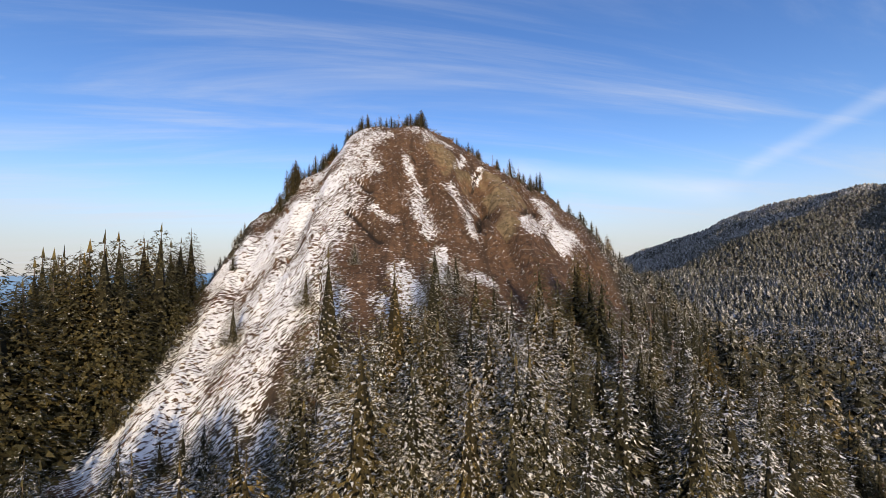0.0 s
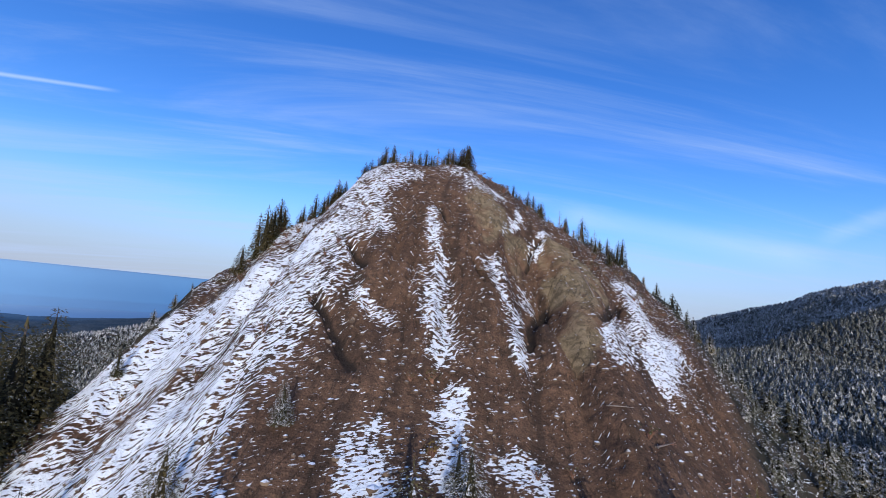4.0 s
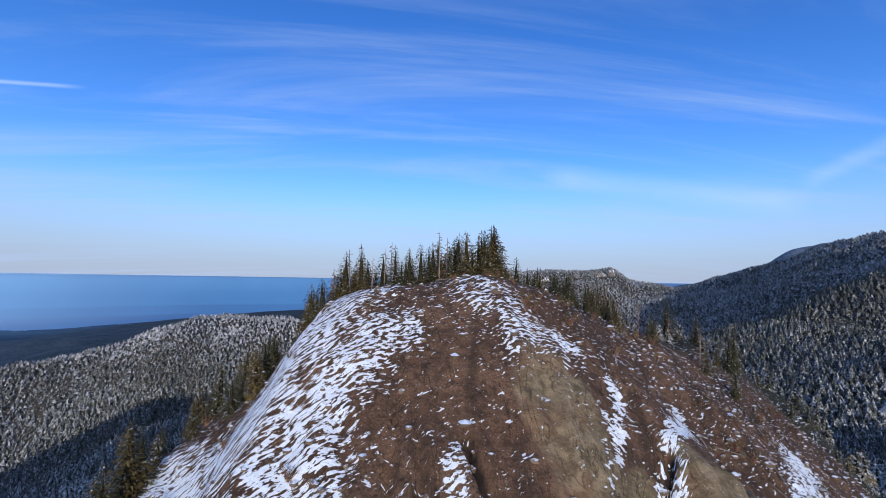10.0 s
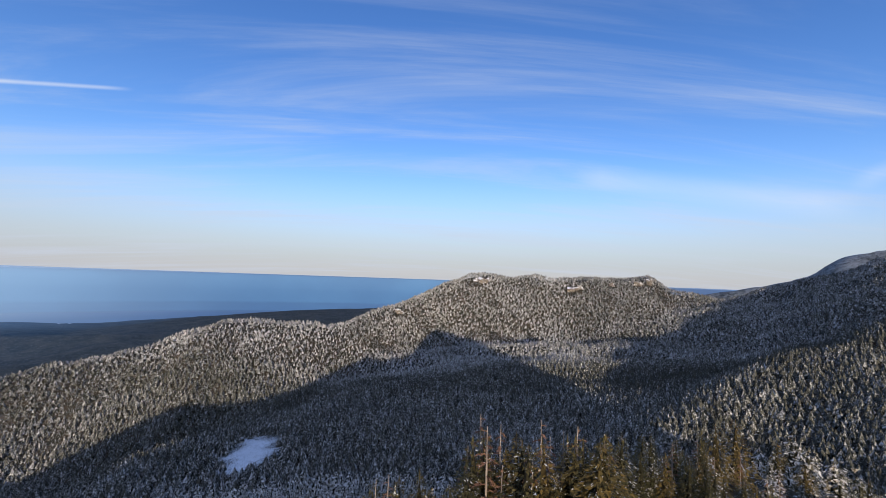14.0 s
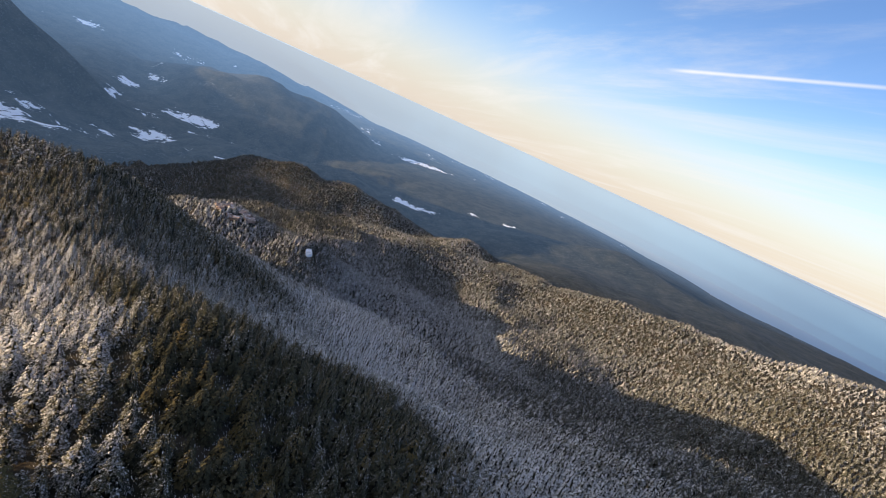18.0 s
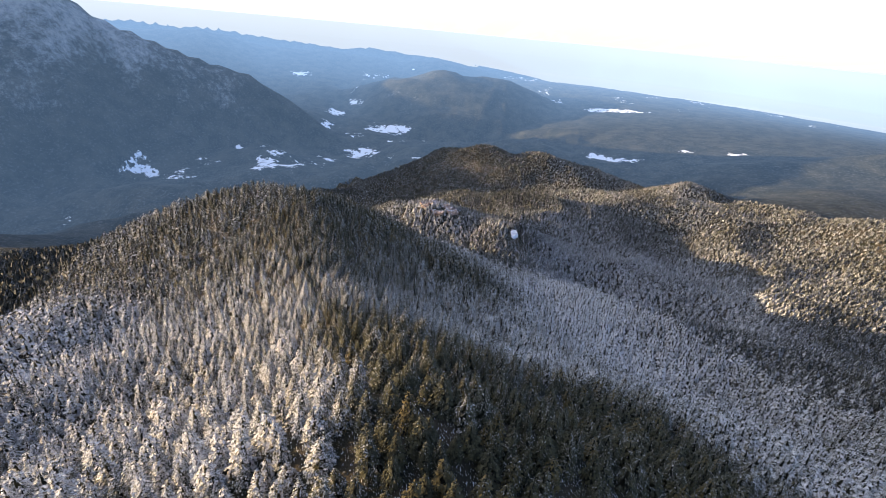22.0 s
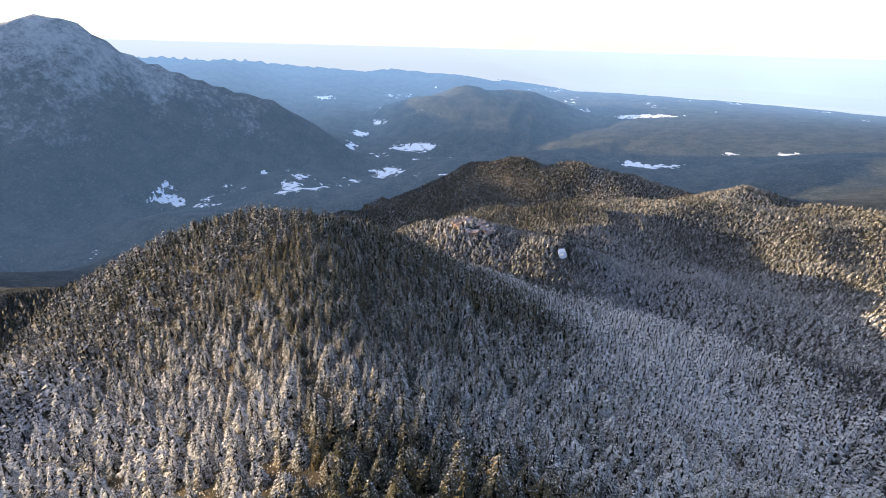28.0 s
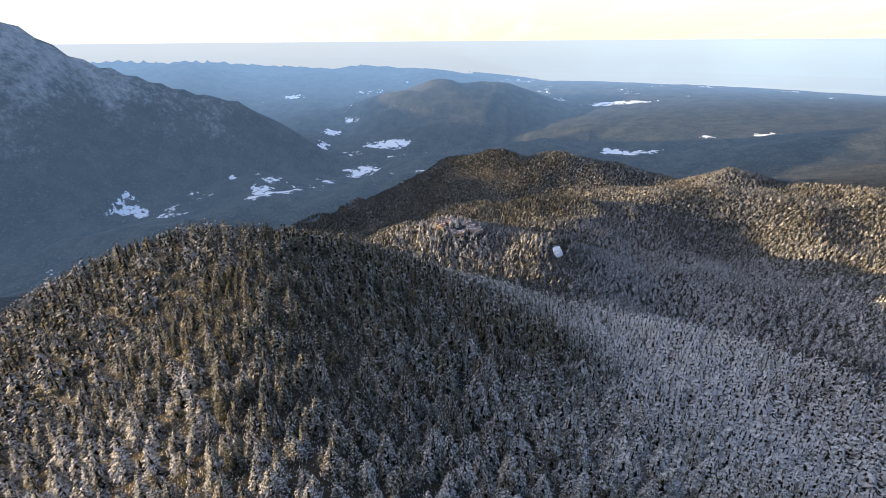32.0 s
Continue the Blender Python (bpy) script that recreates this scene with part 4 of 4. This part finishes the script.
def conifer(seed, thin=1.0, tufts=900, size=0.07, tiers=17, snowy=0.0):
    """A living conifer 1 m high: trunk and crown, to be scaled."""
    r = np.random.default_rng(seed)
    root = new("conifer")
    bend = r.uniform(-0.012, 0.012, 2)
    spine = [(0, 0, -0.06), (0, 0, 0.02), (bend[0], bend[1], 0.5), (0, 0, 0.94)]
    part("trunk", mesh_from("trunk", *tube(spine, (0.021, 0.018, 0.010, 0.002)), BARK, False), root, "rough grey-brown bark")
    tris, inside = clump_tree(tufts, size, seed, thin * 1.05, tiers, bough=True)
    crown = triangles_mesh("crown", tris, NEEDLES_TREE)
    # negative frost here makes the core near-black, as painted shade
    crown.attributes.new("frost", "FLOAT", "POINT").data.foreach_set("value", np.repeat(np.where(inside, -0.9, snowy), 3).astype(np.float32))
    part("crown", crown, root)
    return root


def dead_tree(seed, bare=False):
    """A dead conifer 1 m high: a bleached trunk with or without thin broken branches."""
    r = np.random.default_rng(seed)
    root = new("dead_tree")
    lean = r.uniform(-0.04, 0.04, 2)
    spine = [(0, 0, -0.05), (0, 0, 0.03), (lean[0] * 0.5, lean[1] * 0.5, 0.5), (lean[0], lean[1], 1.0)]
    part("trunk", mesh_from("trunk", *tube(spine, (0.019, 0.016, 0.011, 0.004)), DEAD, False), root, "bleached bare trunk")
    if not bare:
        for k in range(16):
            z = 0.14 + 0.83 * (k + r.uniform(0.1, 0.9)) / 16
            a, b = k * 2.4 + r.uniform(-0.5, 0.5), 0.19 * (1 - z) ** 0.7 * r.uniform(0.6, 1.2) + 0.02
            root_at = np.array([lean[0] * z, lean[1] * z, z])
            out, side = np.array([math.cos(a), math.sin(a), r.uniform(-0.5, 0.15)]), np.array([-math.sin(a), math.cos(a), 0])
            limb = [tuple(root_at), tuple(root_at + out * b * 0.5 + (0, 0, b * 0.10)), tuple(root_at + out * b)]
            twigs = [tube(limb, (0.0062, 0.0046, 0.0024), 3)]
            for f in (0.3, 0.45, 0.6, 0.75, 0.9):
                start = root_at + out * b * f + np.array([0, 0, b * 0.10 * min(1, 2 - 2 * f)])
                for way in (-1, 1):
                    tip = start + (out * 0.5 + side * way * r.uniform(0.4, 0.9) + (0, 0, r.uniform(-0.3, 0.3))) * b * 0.42
                    twigs.append(tube([tuple(start), tuple(tip)], (0.0042, 0.0022), 3))
            part("branch", mesh_from("branch", *join(twigs), TWIGS), root, "thin bare reddish-grey branch")
    return root


def shrub(seed):
    """A leafless shrub 1 m high, its twigs caught with snow."""
    r = np.random.default_rng(seed)
    root = new("shrub")
    stems = []
    for k in range(26):
        a, w = r.random() * 6.283, r.uniform(0.15, 0.6)
        p = (w * math.cos(a) * 0.5, w * math.sin(a) * 0.5, r.uniform(0.3, 0.6))
        q = (w * math.cos(a), w * math.sin(a), r.uniform(0.55, 1.0))
        stems.append(tube([(0, 0, -0.1), p, q], (0.022, 0.014, 0.006), 3))
    part("twiggy_stem", mesh_from("twiggy_stem", *join(stems), TWIGS), root, "brown bare stems")
    clumps = []
    for k in range(46):
        a, w, z = r.random() * 6.283, r.uniform(0.1, 0.62), r.uniform(0.35, 1.0)
        c = np.array([w * math.cos(a), w * math.sin(a), z])
        clumps.append([c + r.uniform(-0.13, 0.13, 3) for _ in range(3)])
    part("foliage", triangles_mesh("foliage", np.array(clumps), NEEDLES_TREE), root, "sparse olive foliage with snow")
    return root


def plant(kinds, x, y, height, wide, r, spare):
    """Put a copy of one of the kinds on the ground; the first copy of each kind is the original itself."""
    x, y = float(x), float(y)
    z = float(land(np.array([x]), np.array([y]))[0])
    k = int(r.integers(len(kinds)))
    m = Matrix.LocRotScale((x, y, z - 0.02 * height), Euler((r.uniform(-0.03, 0.03), r.uniform(-0.03, 0.03), r.random() * 6.283)), (wide * height, wide * height, height))
    if k in spare:
        spare.discard(k)
        kinds[k].matrix_basis = m
        return kinds[k]
    return copy_thing(kinds[k], m @ Matrix.Diagonal((*(1 / v for v in kinds[k].scale), 1)))


FIRS = [tagged(conifer(200 + k, (0.85, 1.0, 1.15, 1.25)[k % 4]), "dark green conifer with snow-dusted boughs", "conifer", "conifers round the bare peak") for k in range(8)]
TALL_FIRS = [tagged(conifer(240 + k, (1.15, 1.3, 1.45, 1.25)[k], 2800, 0.044, 22, -0.12), "tall dark green conifer in the stand beside the bare face", "conifer", "conifers round the bare peak") for k in range(4)]
FRONT_FIRS = [tagged(conifer(260 + k, (1.2, 1.4, 1.3, 1.45)[k], 2400, 0.046, 20, 0.24), "olive green conifer with snow on its boughs below the face", "conifer", "conifers round the bare peak") for k in range(4)]
DEADS = [tagged(dead_tree(300 + k), "dead grey conifer with bare broken branches", "dead tree", "dead trees on the summit") for k in range(4)]
SNAGS = [tagged(dead_tree(320 + k, True), "bleached standing snag without branches", "snag", "snags on the summit") for k in range(2)]
SHRUBS = [tagged(shrub(340 + k), "low bare shrub dusted with snow on scree", "shrub", "shrubs on the mountainside") for k in range(4)]
spare_tall, spare_front = set(range(4)), set(range(4))
spare_firs, spare_deads, spare_snags, spare_shrubs = set(range(8)), set(range(4)), set(range(2)), set(range(4))
pick = np.random.default_rng(77)

# zones of single conifers: x range, y range, how many, heights
FIR_ZONES = [(-16, -6.5, 147, 153, 30, 5.5, 8.8), (-31, -23, 139.5, 146, 22, 4.5, 7.5), (-24, -15, 144, 149.5, 14, 4, 7), (-4, 14, 157, 170, 34, 4.5, 7), (6, 40, 170, 208, 18, 5.5, 9), (-46, -38, 112, 139, 18, 5, 9), (-50, -44, 92, 114, 6, 4, 6), (-64, -50, 70, 96, 24, 22, 34), (-78, -56, 52, 72, 12, 24, 34), (-100, -64, 74, 104, 22, 24, 36), (-40, -30, 130, 140, 12, 4, 6.5), (-37, -29, 137, 143, 10, 5, 7.5),
             (14, 46, 157, 172, 6, 3.5, 5.5), (-10, 40, 38, 56, 22, 12, 17), (-40, -12, 30, 46, 9, 11, 16), (12, 40, 58, 80, 14, 9, 13)]
for x0, x1, y0, y1, count, lo, hi in FIR_ZONES:
    for _ in range(count):
        x, y = pick.uniform(x0, x1), pick.uniform(y0, y1)
        z = land(np.array([x]), np.array([y]))[0]
        kinds, spare = (TALL_FIRS, spare_tall) if lo > 18 else (FRONT_FIRS, spare_front) if lo > 10 else (FIRS, spare_firs)
        plant(kinds, x, y, min(pick.uniform(lo, hi), float(headroom(x, y, z)) + pick.uniform(-11, 3)), pick.uniform(0.9, 1.25), pick, spare)
for x, y, h in ((2, 79, 8.2), (-1.4, 70, 13), (-16.4, 83, 4.5), (-24, 78, 6.5), (0.7, 83, 4), (-36, 77, 7), (15, 74, 8), (24, 78, 7), (-19, 57, 15), (-14.5, 56, 17), (-6, 55, 17), (-2, 62, 14), (4, 63, 14), (7, 56, 14), (13, 64, 13), (15, 56, 14), (24, 62, 12), (30, 66, 12)):
    plant(FRONT_FIRS, x, y, h, 1.1, pick, spare_front)
for x0, x1, y0, y1, count, lo, hi in ((-30, -19, 140, 147, 10, 5, 7.5), (-18, -3, 147, 157, 14, 6, 9.5), (0, 30, 162, 185, 10, 4.5, 7), (18, 50, 50, 90, 6, 7, 10)):
    for _ in range(count):
        plant(DEADS, pick.uniform(x0, x1), pick.uniform(y0, y1), pick.uniform(lo, hi), 1.0, pick, spare_deads)
for x, y, h in ((-24.2, 146, 6.4), (-21.4, 145.5, 6.8), (-12.6, 148, 4.4), (-19.6, 144.5, 4.0), (-9, 151, 8.6)):
    plant(SNAGS, x, y, h, 1.0, pick, spare_snags)
for x0, x1, y0, y1, count in ((-42, -20, 92, 136, 26), (-14, 10, 138, 152, 16), (12, 46, 140, 168, 26), (-12, 30, 74, 95, 14)):
    for _ in range(count):
        plant(SHRUBS, pick.uniform(x0, x1), pick.uniform(y0, y1), pick.uniform(0.7, 1.7), 1.2, pick, spare_shrubs)

# ---- loose stones, fallen timber and far-off small things ----
def stone_tris(seed):
    """A rough boulder of about 1 m as triangles."""
    r = np.random.default_rng(seed)
    bm = bmesh.new()
    bmesh.ops.create_icosphere(bm, subdivisions=1, radius=0.5)
    for v in bm.verts:
        v.co *= r.uniform(0.65, 1.2)
        v.co.z *= 0.7
    tris = np.array([[tuple(v.co) for v in f.verts] for f in bm.faces])
    bm.free()
    return tris


def stone_material():
    m = Mat("stone")
    geo = m.n("ShaderNodeNewGeometry")
    col = m.mix(geo.outputs["Random Per Island"], (0.075, 0.050, 0.034), (0.20, 0.145, 0.10))
    sep = m.n("ShaderNodeSeparateXYZ")
    m.link(geo.outputs["Normal"], sep.inputs[0])
    cap = m.ramp(m.math("ADD", sep.outputs["Z"], m.math("MULTIPLY", m.noise(0.8, 4), 1.0)), 1.22, 1.42)
    m.bump(m.noise(0.15, 4, 0.7), 0.06)
    return m.done(m.mix(cap, col, SNOW), 0.9)


STONE = stone_material()


def welded(tris):
    """The same triangles with shared corners."""
    v, back = np.unique(tris.reshape(-1, 3).round(5), axis=0, return_inverse=True)
    return v, back.reshape(-1, 3)


def scree(count, seed):
    """Small stones all over the bare face, joined."""
    r = np.random.default_rng(seed)
    kinds = [welded(stone_tris(500 + k)) for k in range(5)]
    x, y = r.uniform(-46, 52, count * 3), r.uniform(60, 168, count * 3)
    z = land(x, y)
    snow, bare, rock, low = paint(x, y, z)
    keep = (bare > 0.5) & (r.random(x.size) < 0.25 + 0.75 * smooth(fbm(x, y, 12, 3), -0.1, 0.3))
    x, y, z = x[keep][:count], y[keep][:count], z[keep][:count]
    verts, faces, at = [], [], 0
    for k in range(len(x)):
        v, f = kinds[k % 5]
        a, s = r.random() * 6.283, 0.12 + 0.75 * r.random() ** 4
        c, d = math.cos(a), math.sin(a)
        verts.append(np.stack([v[:, 0] * c - v[:, 1] * d, v[:, 0] * d + v[:, 1] * c, v[:, 2]], -1) * s + (x[k], y[k], z[k] + 0.08 * s))
        faces.append(f + at)
        at += len(v)
    mesh = mesh_from("scree_stones", np.concatenate(verts).tolist(), np.concatenate(faces).tolist(), STONE)
    return tagged(new("scree_stones", mesh), "loose brown stones scattered over the steep scree", "stones", kind="stuff")


def boulder(seed):
    v, f = welded(stone_tris(seed))
    return tagged(new("boulder", mesh_from("boulder", v.tolist(), f.tolist(), STONE)), "angular brown boulder capped with a little snow", "boulder", "boulders on the bare peak")


def fallen_log(seed):
    """A fallen dead conifer 1 m long with broken branch stubs."""
    r = np.random.default_rng(seed)
    root = new("fallen_tree")
    spine = [(-0.5, 0, 0.02), (0, r.uniform(-0.02, 0.02), 0.035), (0.5, r.uniform(-0.04, 0.04), 0.05)]
    part("trunk", mesh_from("trunk", *tube(spine, (0.028, 0.020, 0.008)), DEAD, False), root, "grey weathered trunk")
    for k in range(9):
        x, a = r.uniform(-0.35, 0.45), r.uniform(-1.2, 1.2)
        b = r.uniform(0.06, 0.16)
        tip = (x + 0.5 * b, b * math.sin(a), 0.04 + b * math.cos(a))
        part("branch", mesh_from("branch", *tube([(x, 0, 0.03), tip], (0.006, 0.002), 4), TWIGS), root)
    return root


def outcrop(place, material, label, seed):
    """A craggy rock standing out of the far woods: several broken slabs."""
    x, y, w, deep, high = place
    r = np.random.default_rng(seed)
    bm = bmesh.new()
    for k in range(5):
        made = bmesh.ops.create_icosphere(bm, subdivisions=2, radius=1.0)["verts"]
        turn, size = Matrix.Rotation(r.uniform(-0.5, 0.5), 3, "X") @ Matrix.Rotation(r.random() * 6.28, 3, "Z"), r.uniform(0.3, 0.62)
        at = Vector((r.uniform(-0.7, 0.7) * w, r.uniform(-0.7, 0.7) * deep, r.uniform(-0.5, 0.35) * high))
        for v in made:
            flat = Vector((max(-0.62, min(0.62, v.co.x)), max(-0.55, min(0.55, v.co.y)), max(-0.5, min(0.45, v.co.z)))) * r.uniform(0.85, 1.25)
            v.co = at + turn @ Vector((flat.x * w * size * 1.5, flat.y * deep * size * 1.5, flat.z * high * size * 1.6))
    mesh = bpy.data.meshes.new("rock_outcrop")
    bm.to_mesh(mesh)
    bm.free()
    mesh.materials.append(material)
    ob = tagged(new("rock_outcrop", mesh), label, "rock outcrop", "outcrops in the far woods")
    ob.location = (x, y, float(land(np.array([float(x)]), np.array([float(y)]))[0]) + 0.1 * high)
    return ob


def crag_material(name, a, b, cover):
    m = Mat(name)
    geo = m.n("ShaderNodeNewGeometry")
    sep = m.n("ShaderNodeSeparateXYZ")
    m.link(geo.outputs["Normal"], sep.inputs[0])
    cap = m.ramp(m.math("ADD", m.math("MULTIPLY", sep.outputs["Z"], 0.5), m.math("MULTIPLY", m.math("SUBTRACT", m.noise(3.5, 5, 0.7), 0.5), 2.4)), 0.30 - cover, 0.48 - cover)
    m.bump(m.noise(2.5, 5, 0.7), 1.2)
    return m.done(m.mix(cap, m.mix(m.ramp(m.noise(4, 4), 0.4, 0.6), a, b), SNOW), 0.9)


PINK = crag_material("pink_rock", (0.24, 0.165, 0.13), (0.38, 0.28, 0.235), -0.26)
CRAG = crag_material("snowy_crag", (0.13, 0.11, 0.09), (0.26, 0.22, 0.18), 0.16)
for k, place in enumerate(PINK_ROCKS):
    outcrop(place, PINK, "bare pinkish rock on top of a wooded hill", 600 + k)
for k, place in enumerate(WHITE_ROCKS):
    outcrop(place, CRAG, "grey crag plastered with snow among far conifers", 620 + k)
outcrop(LEDGE, crag_material("snowy_ledge", (0.2, 0.17, 0.15), (0.3, 0.27, 0.24), 1.2), "white snow-covered ledge on a wooded hillside", 640)
scree(5200, 5)
stones = [boulder(540 + k) for k in range(5)]
spare_stones = set(range(5))
for x0, x1, y0, y1, count in ((-40, 40, 90, 140, 60), (-20, 30, 138, 156, 40), (10, 48, 140, 165, 40), (-10, 25, 76, 96, 24)):
    for _ in range(count):
        s = 0.5 + 0.9 * pick.random() ** 2
        plant(stones, pick.uniform(x0, x1), pick.uniform(y0, y1), s, pick.uniform(0.9, 1.4), pick, spare_stones)
logs = [tagged(fallen_log(560 + k), "fallen grey dead tree lying on the scree", "fallen tree", "fallen trees on the bare peak") for k in range(4)]
spare_logs = set(range(4))
for x0, x1, y0, y1, count in ((12, 40, 140, 160, 13), (-14, -6, 140, 146, 2), (14, 30, 95, 125, 4)):
    for _ in range(count):
        x, y = pick.uniform(x0, x1), pick.uniform(y0, y1)
        h = 0.4
        px, py, pz = (float(land(np.array([x + a]), np.array([y + b]))[0]) for a, b in ((0, 0), (h, 0), (0, h)))
        up = Vector((px - py, px - pz, h)).normalized()
        lay = up.to_track_quat("Z", "Y").to_matrix().to_4x4() @ Matrix.Rotation(pick.uniform(-0.6, 0.6) + (0 if pick.random() < 0.7 else 1.4), 4, "Z")
        k, size = int(pick.integers(4)), pick.uniform(2.6, 5)
        m = Matrix.Translation((x, y, px + 0.05)) @ lay @ Matrix.Scale(size, 4)
        if k in spare_logs:
            spare_logs.discard(k)
            logs[k].matrix_basis = m
        else:
            copy_thing(logs[k], m @ Matrix.Diagonal((*(1 / v for v in logs[k].scale), 1)))
